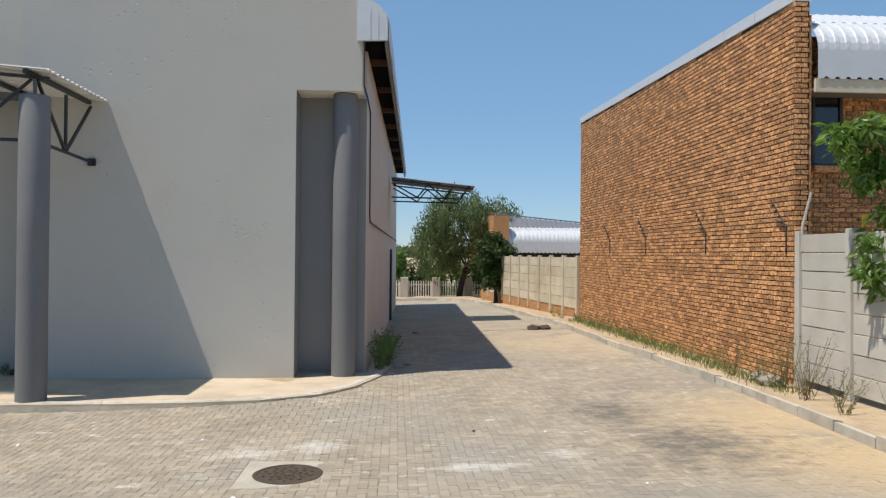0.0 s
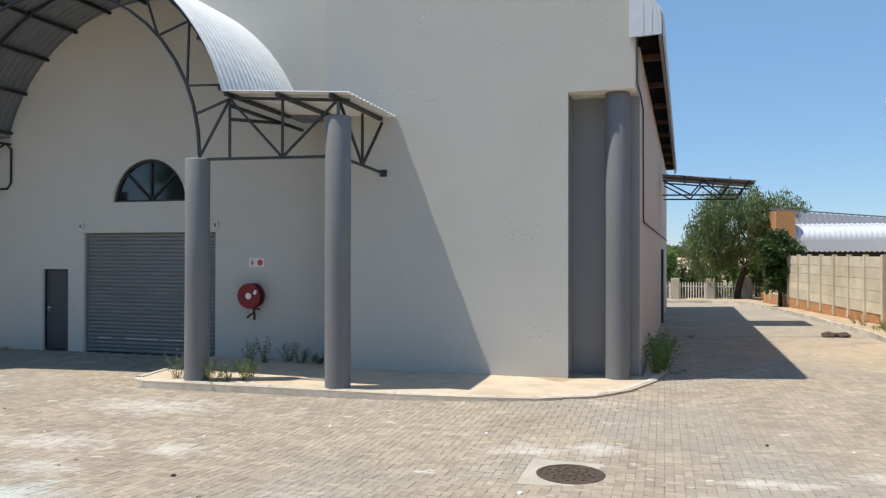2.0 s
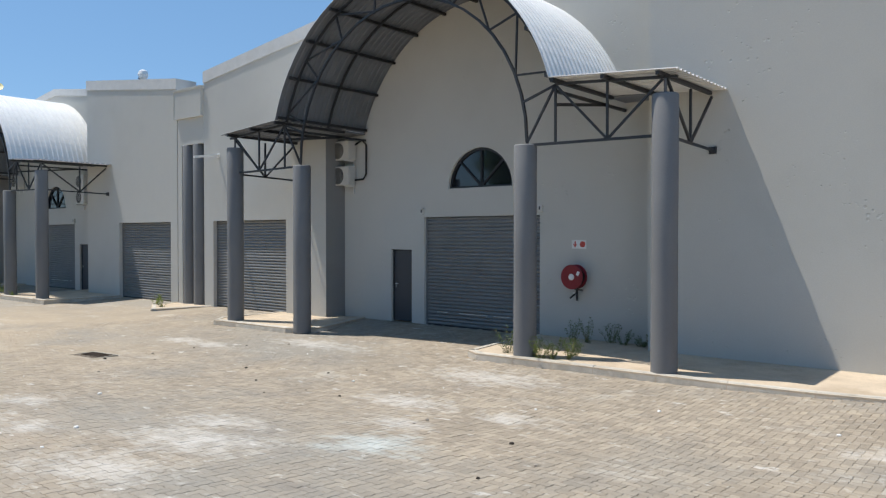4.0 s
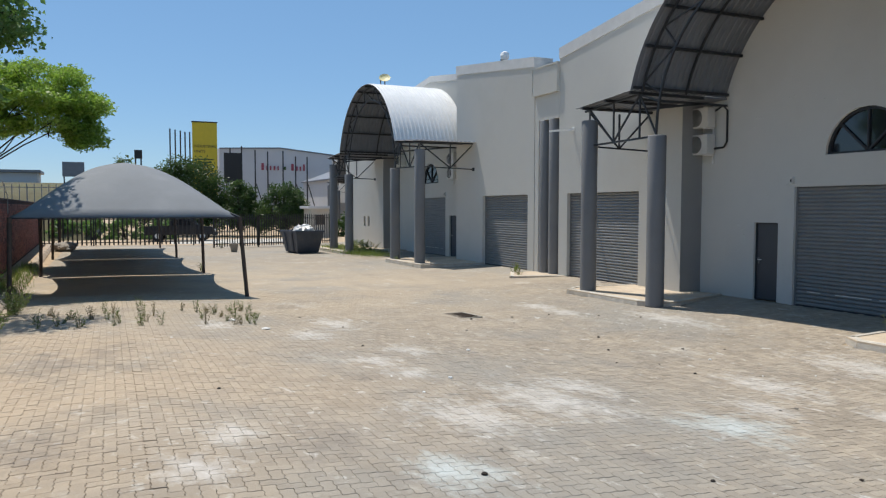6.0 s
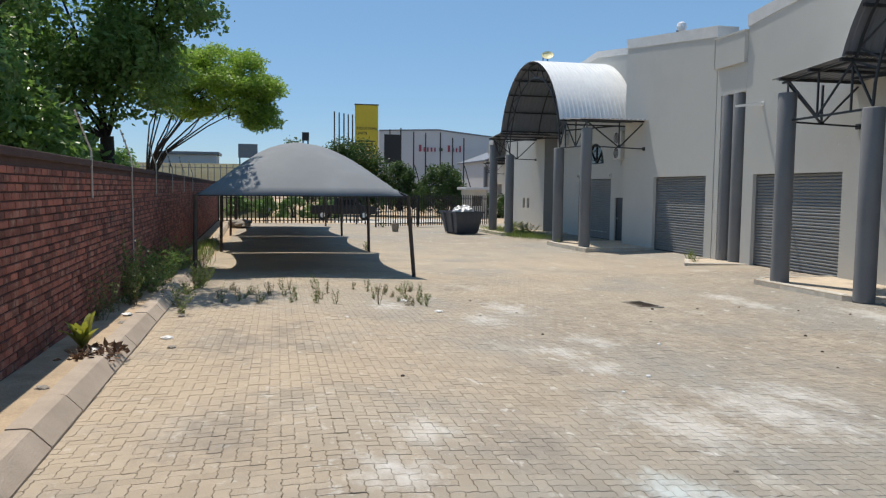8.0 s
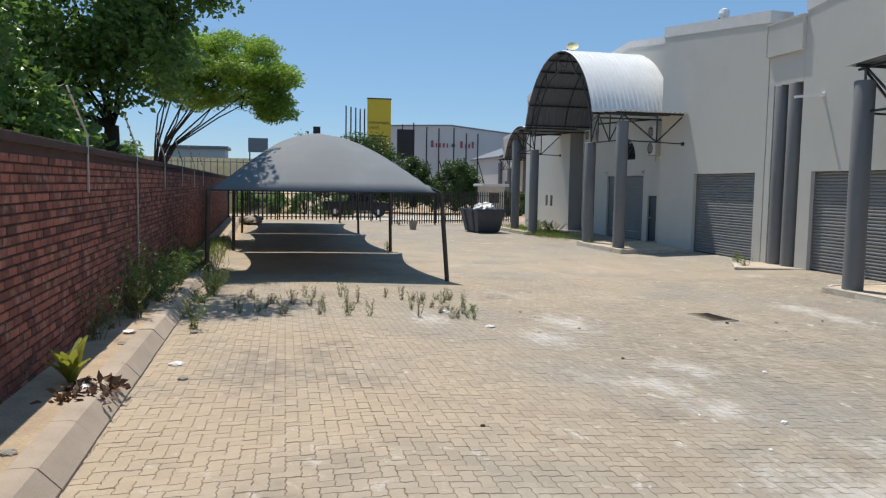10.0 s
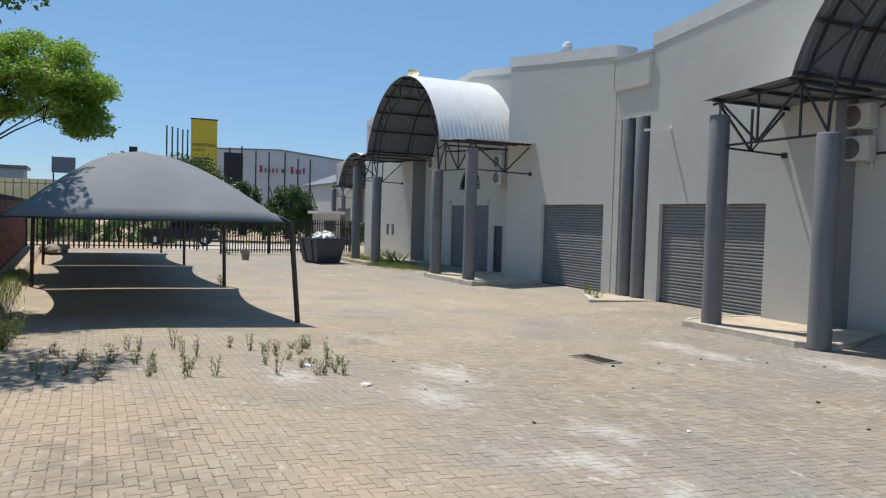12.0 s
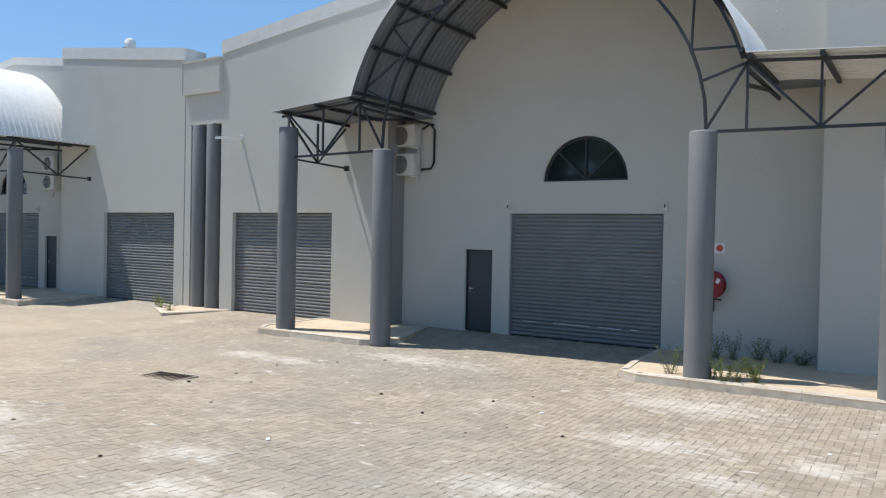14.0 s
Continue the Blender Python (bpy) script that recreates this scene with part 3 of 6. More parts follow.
    roller_door(unit, m * 0.03, 3.72, -0.22, 2.71, 0.87, "closed grey steel roller shutter under the arched portal", True)
    roller_door(unit, m * (g0 + g1) / 2, g1 - g0, -0.22, 2.70, 0.17, "closed grey roller shutter in the plaster front wall")
    steel_door(unit, m * -2.69, 0.78, -0.21, 1.81, 0.84, "door_" + letter)
    arch_window(unit, m * 0.05, 3.45, 1.03, 0.85, "window_" + letter)


def column(unit, u, y, z0, z1, stub=0.0, r=0.23, label="round dark grey plastered column holding the canopy"):
    bm = bmesh.new()
    lathe(bm, [(r + 0.004, z0), (r, z0 + 0.06), (r - 0.004, (z0 + z1) * 0.5), (r, z1 - 0.03), (r - 0.015, z1)], 32)
    if stub:
        tube(bm, (0, 0, z1 - 0.02), (0, 0, z1 + stub), 0.03, 6)
    ob = part("column", bm, DARKPLASTER, smooth=False)
    for p in ob.data.polygons:
        p.use_smooth = len(p.vertices) == 4
    ob.matrix_basis = unit @ pose(u, y, 0)
    return tagged(ob, label, "column", "canopy columns")


def each_bar(name, pairs, w, parent, mat=None):
    """Every bar as a part of its own."""
    for a, b in pairs:
        part(name, bars([(a, b)], w), mat or STEEL, parent)


def sweep(points, w, sides=4):
    """One continuous bent bar through the points."""
    bm = bmesh.new()
    pts = [Vector(p) for p in points]
    rings = []
    for i, p in enumerate(pts):
        way = (pts[min(i + 1, len(pts) - 1)] - pts[max(i - 1, 0)]).normalized()
        up = Vector((0, 1, 0)) if abs(way.y) < 0.9 else Vector((0, 0, 1))
        side = way.cross(up).normalized()
        up = side.cross(way)
        r = w * 0.7071 if sides == 4 else w
        rings.append([bm.verts.new(p + r * (math.cos(2 * math.pi * (k + 0.5) / sides) * side + math.sin(2 * math.pi * (k + 0.5) / sides) * up)) for k in range(sides)])
    for a, b in zip(rings, rings[1:]):
        for k in range(sides):
            bm.faces.new((a[k], a[(k + 1) % sides], b[(k + 1) % sides], b[k]))
    bm.faces.new(rings[0][::-1]), bm.faces.new(rings[-1])
    bmesh.ops.recalc_face_normals(bm, faces=bm.faces[:])
    return bm


def ribbed(count, pitch, depth=0.032):
    """Offsets across a trapezoid-ribbed sheet: pairs of distance and height."""
    out = []
    for i in range(count):
        o = i * pitch
        out += [(o, 0.0), (o + pitch * 0.52, 0.0), (o + pitch * 0.62, depth), (o + pitch * 0.90, depth)]
    return out + [(count * pitch, 0.0)]


def strip_sheet(name, rows, mat, parent, label="", thick=0.006, under=None):
    bm = bmesh.new()
    grid = [[bm.verts.new(p) for p in row] for row in rows]
    for a, b in zip(grid, grid[1:]):
        for i in range(len(a) - 1):
            bm.faces.new((a[i], a[i + 1], b[i + 1], b[i]))
    ob = part(name, bm, mat, parent, label)
    sol = ob.modifiers.new("thickness", "SOLIDIFY")
    sol.thickness, sol.offset = thick, 0.0
    # second colour for the lower face, darker to hold its shade
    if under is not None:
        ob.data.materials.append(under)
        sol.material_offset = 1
    return ob


def portal(unit, label, deep=2.5):
    """The barrel canopy: ribbed vault between two ribbed wings on welded steel trusses."""
    root = thing("entrance_canopy", unit, label, "canopy", "barrel canopies")
    ys = ribbed(18, (deep + 0.765) / 18)
    a0 = math.asin((5.2 - ARC_Z) / ARC_R)
    rows = []
    for k in range(37):
        a = a0 + (math.pi - 2 * a0) * k / 36
        rows.append([((ARC_R + h) * math.cos(a), -deep + y, ARC_Z + (ARC_R + h) * math.sin(a)) for y, h in ys])
    # vault and wings: shade of the underside is put into a darker grey
    strip_sheet("vault_sheet", rows, SHEET, root, "curved ribbed silver roof sheeting", 0.008, GREY_AND_UNDERSHADE)
    yw = ribbed(14, (deep - 0.004) / 14)
    for s in (-1, 1):
        rows = [[(s * (4.13 + 2.5 * t), -deep + y, 5.20 - 0.18 * t + h) for y, h in yw] for t in (0, 0.33, 0.66, 1)]
        strip_sheet("wing_sheet", rows, SHEET, root, "flat ribbed silver roof sheeting", 0.008, GREY_AND_UNDERSHADE)

        part("wing_filler", rounded(min(s * 4.13, s * 5.015), max(s * 4.13, s * 5.015), -0.012, 0.745, 5.145, 5.185, 0.004), GREY_AND_UNDERSHADE, root, "grey sheet closing the wing against the wall")

    def on(r, c, a, y):
        return (r * math.cos(a), y, c + r * math.sin(a))
    for y in (0.3 - deep,):
        n = 22
        for r, c, lo in ((4.22, ARC_Z, a0), (3.47, 4.05, 0.0)):
            part("arch_chord", sweep([on(r, c, lo + (math.pi - 2 * lo) * i / n, y) for i in range(n + 1)], 0.05), STEEL, root)
        for i in range(8):
            p = a0 + (math.pi - 2 * a0) * (i + 0.15) / 7.3
            q = a0 + (math.pi - 2 * a0) * (i + 0.65) / 7.3
            pairs = [(on(4.22, ARC_Z, p, y), on(3.47, 4.05, min(q - 0.12, math.pi), y))]
            if i < 7:
                pairs.append((on(3.47, 4.05, q - 0.12, y), on(4.22, ARC_Z, a0 + (math.pi - 2 * a0) * (i + 1.15) / 7.3, y)))
            each_bar("web", pairs, 0.036, root)
    part("arch_rib", sweep([on(4.24, ARC_Z, a0 + (math.pi - 2 * a0) * i / 22, -0.75) for i in range(23)], 0.05), STEEL, root)
    for k in range(11):
        a = a0 + 0.02 + (math.pi - 2 * a0 - 0.04) * k / 10
        part("purlin", bars([(on(4.265, ARC_Z, a, 0.05 - deep), on(4.265, ARC_Z, a, 0.72))], 0.07), STEEL, root)
    for s in (-1, 1):
        y = 0.3 - deep
        part("top_chord", bars([((s * 4.12, y, 5.12), (s * 6.55, y, 4.94))]), STEEL, root)
        part("bottom_chord", bars([((s * 3.42, y, 3.99), (s * 6.4, y, 3.95))]), STEEL, root)
        each_bar("web", [((s * 4.12, y, 5.1), (s * 4.12, y, 3.99)), ((s * 5.22, y, 5.02), (s * 5.22, y, 3.97))], 0.04, root)
        each_bar("web", [((s * 4.12, y, 5.1), (s * 5.22, y, 3.97)), ((s * 5.22, y, 3.97), (s * 6.28, y, 4.93)), ((s * 3.45, y, 4.0), (s * 4.12, y, 5.1)), ((s * 3.36, y, 4.85), (s * 4.12, y, 5.1))], 0.04, root)
        x = s * 6.36
        each_bar("side_truss", [((x, 0.3 - deep, 3.94), (x, -0.02, 3.87)), ((x, 0.3 - deep, 4.92), (x, -1.15, 3.91)), ((x, -1.15, 3.91), (x, -0.1, 4.9)), ((x, -1.15, 3.91), (x, -1.15, 4.9))], 0.045, root)
        part("wall_plate", rounded(x - 0.07, x + 0.07, -0.06, 0.0, 3.80, 3.94, 0.008), STEEL, root)
        for k, d in enumerate((4.2, 5.25, 6.3)):
            z = 5.20 - 0.18 * (d - 4.13) / 2.5 - 0.05
            part("purlin", bars([((s * d, 0.03 - deep, z), (s * d, -0.02, z))], 0.07), STEEL, root)
        each_bar("edge_beam", [((s * 4.12, 0.3 - deep, 4.98), (s * 4.12, 0.74, 4.98)), ((s * 4.12, 0.3 - deep, 4.72), (s * 4.12, -0.2, 4.98))], 0.06, root)
    return root


UNIT_A = pose(-12.1, 14.5, 0)
UNIT_B = pose(-24.3, 14.5, 0) @ pose(0, 0, 0, 0, 0, 1.0) @ pose(-12.2, 0, 0)
UNIT_C = pose(-78.5, 25.5, 0.1, 0, 0, 4)
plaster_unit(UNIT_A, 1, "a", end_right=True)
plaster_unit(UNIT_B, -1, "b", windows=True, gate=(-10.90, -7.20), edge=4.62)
plaster_unit(UNIT_C, 1, "c")
for unit, where in ((UNIT_A, "large"), (UNIT_B, "second"), (UNIT_C, "distant")):
    deep = 2.87 if where == "second" else 2.5
    portal(unit, "silver ribbed barrel canopy on charcoal steel trusses before a unit", deep)
    for s in (-1, 1):
        column(unit, s * 3.43, 0.3 - deep, -0.32, 4.0, 0.0)
        column(unit, s * 6.33, 0.3 - deep, -0.32, 4.66, 0.28)
for x in (-23.97, -24.62):
    column(pose(x, 14.66, 0), 0, 0, -0.4, 5.42, 0.0, 0.225, "round dark grey column paired in a wall niche")
column(pose(-1.04, 14.86, 0), 0, 0, -0.32, 5.33, 0.0, 0.24, "round dark grey column at the building corner")

# side wall of the first unit, its bullnosed eave and the roof
TURN = pose(-0.7, 14.6, 0) @ pose(0, 0, 0, 0, 0, -1.4) @ pose(0.7, -14.6, 0)


def turned(ob):
    ob.matrix_basis = TURN @ ob.matrix_basis
    return ob


bm = bmesh.new()
box(bm, -0.95, -0.65, 15.27, 39.0, -1.2, 6.3)
box(bm, -47.5, -0.95, 38.7, 39.0, -1.2, 6.3)
box(bm, -47.8, -47.5, 15.6, 39.0, -1.2, 6.3)
tagged(turned(part("wall_east", bm, SIDEPLASTER)), "warm grey plastered side wall along the lane", "wall", kind="structure")
conduit = part("conduit", sweep([(-0.66, 14.47, 7.2), (-0.66, 14.47, 5.42), (-0.62, 14.9, 5.3), (-0.62, 15.9, 5.18), (-0.62, 16.0, 3.0), (-0.62, 16.2, 2.88), (-0.62, 38.5, 2.88)], 0.03), STEEL)
tagged(turned(conduit), "thin dark conduit running along the side wall", "conduit")
pipe = bmesh.new()
tube(pipe, (-0.60, 29.5, -0.6), (-0.60, 29.5, 2.4), 0.05, 8)
tagged(turned(part("drain_pipe", pipe, STEEL)), "dark drain pipe fixed to the side wall", "pipe")
eave = []
for k in range(9):
    a = math.pi / 2 * k / 8
    eave.append((-0.72 + 0.52 * math.sin(a), 6.62 + 0.48 * math.cos(a)))
eave.append((-0.20, 6.30))
root = thing("bullnose_roof", TURN, "white ribbed bullnose eave above the side wall", "roof")
ye = ribbed(136, 0.18, 0.03)
rows = [[(x + h * max(0.0, min(1.0, (x + 0.72) / 0.5)), 14.55 + y, z + h * (1 - max(0.0, min(1.0, (x + 0.72) / 0.5)))) for y, h in ye] for x, z in [(-6.0, 7.6), (-2.0, 7.25)] + eave]
strip_sheet("roof_sheet", rows, WHITESHEET, root, "curved white ribbed sheeting")
ring = [(-0.80, 6.28)] + [(x - 0.015, z) for x, z in eave[::-1]] + [(-0.80, 7.08)]
part("end_cap", prism(bmesh.new(), ring, "y", 14.43, 14.495), WHITESHEET, root, "white flashing closing the eave end")
# near-black board paints in the deep shade of the open eave
part("soffit", rounded(-0.78, -0.26, 14.50, 39.0, 6.44, 6.48, 0.005), EAVESHADE, root, "board under the eave, blackened to stand for its deep shade")
part("fascia", rounded(-0.27, -0.215, 14.50, 39.0, 6.20, 6.50, 0.005), DARKPLASTER, root, "grey eave board")
for s in (0.16, 0.31):
    part("seam", rounded(-0.72 + s, -0.70 + s, 14.422, 14.43, 6.32, 6.98 - s * 0.5, 0.002), WHITESHEET, root, "folded seam of the flashing")
for k in range(9):
    part("rafter", rounded(-0.76, -0.28, 16.4 + 2.7 * k, 16.47 + 2.7 * k, 6.30, 6.44, 0.01), RUSTED, root, "rusty brown rafter")
bm = bmesh.new()
prism(bm, [(15.3, 6.6), (39, 6.2), (39, 6.4), (15.3, 6.8)], "x", -48.2, -5.9)
tagged(part("ceiling_roof", bm, GREY_AND_UNDERSHADE), "low sheet roof behind the parapets", "roof", kind="structure")

# lean-to canopy over the lane
root = thing("side_canopy", TURN @ pose(-0.1, 27.4, 0), "small charcoal steel canopy on the side wall over the lane", "canopy")
rows = [[(-0.45 + 3.05 * t, -0.2 + y, 4.98 - 0.30 * t + h) for y, h in ribbed(14, 0.18)] for t in (0, 0.5, 1)]
strip_sheet("roof_sheet", rows, GREY_AND_UNDERSHADE, root, "dull grey ribbed sheet")
for y in (0.0, 2.2):
    each_bar("truss", [((-0.44, y, 4.90), (2.55, y, 4.60)), ((-0.44, y, 4.28), (2.1, y, 4.24)), ((2.1, y, 4.24), (2.3, y, 4.6)), ((-0.44, y, 4.8), (0.5, y, 4.28)), ((0.5, y, 4.28), (0.9, y, 4.75)), ((0.9, y, 4.75), (1.5, y, 4.26)), ((1.5, y, 4.26), (1.8, y, 4.66))], 0.05, root)
for x in (0.3, 1.3, 2.4):
    z = 4.92 - 0.1 * x
    part("purlin", bars([((x, -0.1, z), (x, 2.3, z))], 0.06), STEEL, root)


bm = bmesh.new()
box(bm, -12.0, 12.0, 1.1, 14.0, -1.0, 7.0)
ob = part("wall_far_unit", bm, PLASTER)
ob.matrix_basis = UNIT_C
tagged(ob, "pale plastered body of the far unit", "wall", kind="structure")


# ---- kerbed islands before the units ----
def island(outline, z0, z1, label, kerb_edges):
    """A raised bed: sandy fill with separate kerb stones along the given outline edges."""
    bm = bmesh.new()
    prism(bm, outline, "z", z0, z1 - 0.02)
    tagged(part("ground_island", bm, BEDSAND), label, "island", kind="structure")
    root = tagged(new("kerb_run"), "pale concrete kerb stones edging a raised bed", "kerb", kind="structure")
    for i in kerb_edges:
        a, b = Vector((*outline[i], 0)), Vector((*outline[(i + 1) % len(outline)], 0))
        n = max(1, round((b - a).length / 1.0))
        way = (b - a) / n
        ln = way.length
        bm = bmesh.new()
        prism(bm, [(-0.02, z0), (0.15, z0), (0.15, z1), (0.05, z1), (0.0, z1 - 0.05)], "x", 0.006, ln - 0.006)
        me = mesh_of("kerb_stone", bm, PALEKERB)
        for k in range(n):
            p = a + way * k
            piece("kerb_stone", me, root, pose(p.x, p.y, 0.003 * ((k * 7) % 3 - 1), 0, 0, math.degrees(math.atan2(way.y, way.x))))


right_island = [(-10.25, 15.2), (-10.15, 13.2), (-10.0, 12.15), (-9.6, 11.92), (-7.0, 12.0), (-4.6, 12.05), (-3.3, 12.15), (-2.2, 12.35), (-1.3, 12.85), (-0.75, 13.6), (-0.3, 14.8), (-0.1, 16.2), (-0.15, 19.0), (-0.55, 19.0), (-0.55, 15.2)]
island(right_island, -0.5, -0.17, "raised sandy bed with weeds at the wall foot", range(0, 12))
left_island = [(-19.4, 14.6), (-19.35, 12.4), (-19.0, 11.95), (-15.9, 12.05), (-15.35, 12.35), (-15.35, 13.0), (-16.2, 15.2)]
island(left_island, -0.5, -0.17, "raised sandy bed under the canopy columns", range(0, 6))
island([(-25.4, 14.6), (-25.2, 13.5), (-23.6, 12.6), (-22.95, 14.6)], -0.5, -0.21, "small sandy kerbed bed at the column pair", range(0, 3))
ub = UNIT_B.to_translation()
for cx in (ub.x,):
    island([(cx + 3.1, 15.0), (cx + 3.2, 11.4), (cx + 7.3, 11.5), (cx + 7.4, 14.4)], -0.5, -0.15, "raised sandy bed under the second canopy", range(0, 3))
    island([(cx - 9.5, 14.2), (cx - 9.3, 11.0), (cx - 3.2, 11.2), (cx - 3.1, 14.9)], -0.5, -0.15, "raised grassy bed under the second canopy", range(0, 3))


# ---- boundary wall, kerb and verge on the open side ----
def wall_line(x):
    return -2.98 + 0.030 * (x + 10.0)


def kerb_line(x):
    return -2.14 + 0.030 * (x + 10.0)


WALL_TURN = math.degrees(math.atan(0.030))
wall_root = tagged(new("wall_boundary"), "old dark red brick boundary wall with worn courses", "wall", kind="structure")
wall_root.matrix_basis = pose(0, wall_line(0), 0, 0, 0, WALL_TURN)
part("core", box(bmesh.new(), -53.0, 6.6, -0.22, -0.012, -0.6, 2.40), REDMORTAR, wall_root)
part("coping", rounded(-53.05, 6.6, -0.26, 0.035, 2.40, 2.49, 0.012), REDMORTAR, wall_root, "dark brick-on-edge coping")
verge = bmesh.new()
prism(verge, [(-53, -1.0), (6.6, -1.0), (6.6, 0.40), (-6, 0.40), (-26, -0.06), (-53, -0.10)], "y", -0.01, 0.72)
ob = part("ground_verge", verge, SOIL)
ob.matrix_basis = pose(0, wall_line(0), 0, 0, 0, WALL_TURN)
tagged(ob, "sandy planting strip along the boundary wall", "verge", kind="structure")
kerb_root = tagged(new("kerb_boundary"), "brown-grey sloping concrete kerb stones along the planting strip", "kerb", kind="structure")
bm = bmesh.new()
prism(bm, [(0.0, -0.25), (0.0, 0.02), (-0.13, 0.155), (-0.17, 0.165), (-0.30, 0.165), (-0.30, -0.25)], "x", 0.008, 0.992)
kerb_me = mesh_of("kerb_stone", bm, KERB)
for k in range(58):
    x = 6.0 - 1.0 * (k + 1)
    slope = math.degrees(math.atan(0.024)) if -26 < x < -6 else 0
    piece("kerb_stone", kerb_me, kerb_root, pose(x, kerb_line(x), ground(x, 0) + 0.003 * ((k * 5) % 3), 0, -slope, WALL_TURN + 0.25 * ((k * 7) % 3 - 1)))


def brick_field(root, length, z0, top, mat, mat_one, name, first, near, brick=(0.222, 0.073), joint=0.013, seed=3, depth=0.016):
    """Stretcher bond on the root's front: the nearest stretch as single bricks, the rest joined. top: height by distance."""
    rng = random.Random(seed)
    bl, bh = brick
    px, pz = bl + joint, bh + joint

    def shape(w, h):
        e = 0.006
        v = [(0, 0, 0), (w, 0, 0), (w, 0, h), (0, 0, h), (e, -depth, e), (w - e, -depth, e), (w - e, -depth, h - e), (e, -depth, h - e)]
        return v, [(4, 5, 6, 7), (0, 1, 5, 4), (1, 2, 6, 5), (2, 3, 7, 6), (3, 0, 4, 7)]
    full = bpy.data.meshes.new("brick")
    v, f = shape(bl, bh)
    full.from_pydata(v, [], f)
    full.materials.append(mat_one)
    verts, faces = [], []
    single = 0
    rows = int((max(top(0), top(length)) - z0) / pz)
    for r in range(rows):
        z = z0 + r * pz
        x = -(px / 2) * (r % 2)
        while x < length:
            a, b = max(x, 0.0), min(x + bl, length)
            if b - a > 0.04 and z + bh < top((a + b) / 2):
                push = rng.uniform(-0.003, 0.004)
                if near(a, z) and b - a > bl - 0.01 and single < 300:
                    piece(name, full, root, pose(first + a, push, z, 0, 0, 0))
                    single += 1
                else:
                    v, f = shape(b - a, bh)
                    o = len(verts)
                    verts += [(first + a + p[0], p[1] + push, z + p[2]) for p in v]
                    faces += [tuple(o + i for i in q) for q in f]
            x += px
    me = bpy.data.meshes.new("brick_courses")
    me.from_pydata(verts, [], faces)
    me.materials.append(mat)
    ob = new("brick_courses", me)
    ob.parent = root
    ob["kind"] = "stuff"


# ---- the face-brick building across the lane ----
brick_root = tagged(new("wall_brick_building"), "orange-brown face brick gable wall of the neighbouring building", "wall", kind="structure")
brick_root.matrix_basis = pose(6.66, 27.0, 0, 0, 0, -90)
BR_LEN = 27.0 - 12.25


def brick_top(d):
    return 7.05 - 0.52 * d / BR_LEN


bm = bmesh.new()
prism(bm, [(0, -1.0), (BR_LEN, -1.0), (BR_LEN, brick_top(BR_LEN)), (0, brick_top(0))], "y", 0.0, 0.25)
part("core", bm, MORTAR, brick_root)
bm = bmesh.new()
n = 11
for k in range(n):
    a, b = BR_LEN * k / n, BR_LEN * (k + 1) / n - 0.015
    prism(bm, [(a, brick_top(a) - 0.02), (b, brick_top(b) - 0.02), (b, brick_top(b) + 0.19), (a, brick_top(a) + 0.19)], "y", -0.045, 0.30)
part("flashing", bm, WHITESHEET, brick_root, "pale sheet metal parapet flashing")
bm = bmesh.new()
box(bm, 6.70, 6.95, 12.251, 26.9, -1.0, 6.3)
box(bm, 6.95, 16.0, 12.80, 13.05, -1.0, 6.1)
box(bm, 6.95, 16.0, 26.7, 26.95, -1.0, 6.3)
tagged(part("wall_brick_return", bm, BRICK), "shaded brick return wall under the white eave", "wall", kind="structure")
root = thing("bullnose_roof", pose(0, 0, 0), "white ribbed bullnose eave on the brick building", "roof")
prof = [(14.4, 7.0), (12.85, 6.35)] + [(12.85 - 0.75 * math.sin(math.pi / 2 * k / 8), 5.68 + 0.60 * math.cos(math.pi / 2 * k / 8)) for k in range(9)] + [(12.10, 5.19)]
rows = [[(6.98 + x, y, z + h) for x, h in ribbed(48, 0.19, 0.035)] for y, z in prof]
strip_sheet("roof_sheet", rows, WHITESHEET, root, "curved white ribbed sheeting")
part("fascia", rounded(6.95, 16.1, 12.12, 12.18, 4.97, 5.20, 0.01), CREAMCONC, root, "beige painted fascia board")
part("soffit", rounded(6.95, 16.1, 12.18, 12.80, 5.02, 5.05, 0.004), DARKPLASTER, root)
win = tagged(new("window_brick"), "dark steel window in the brick wall", "window", kind="structure")
win.matrix_basis = pose(7.52, 12.76, 4.45)
part("pane", rounded(-0.24, 0.24, 0, 0.03, -0.6, 0.6, 0.002), GLASSDARK, win)
part("window_frame", bars([((-0.26, -0.01, -0.62), (0.26, -0.01, -0.62)), ((-0.26, -0.01, 0.62), (0.26, -0.01, 0.62)), ((-0.25, -0.01, -0.62), (-0.25, -0.01, 0.62)), ((0.25, -0.01, -0.62), (0.25, -0.01, 0.62)), ((-0.25, -0.01, 0.1), (0.25, -0.01, 0.1))], 0.05), STEEL, win)
part("window_sill", rounded(-0.27, 0.36, -0.10, 0.02, -0.75, -0.64, 0.01), BRICK, win, "sloping brick sill")


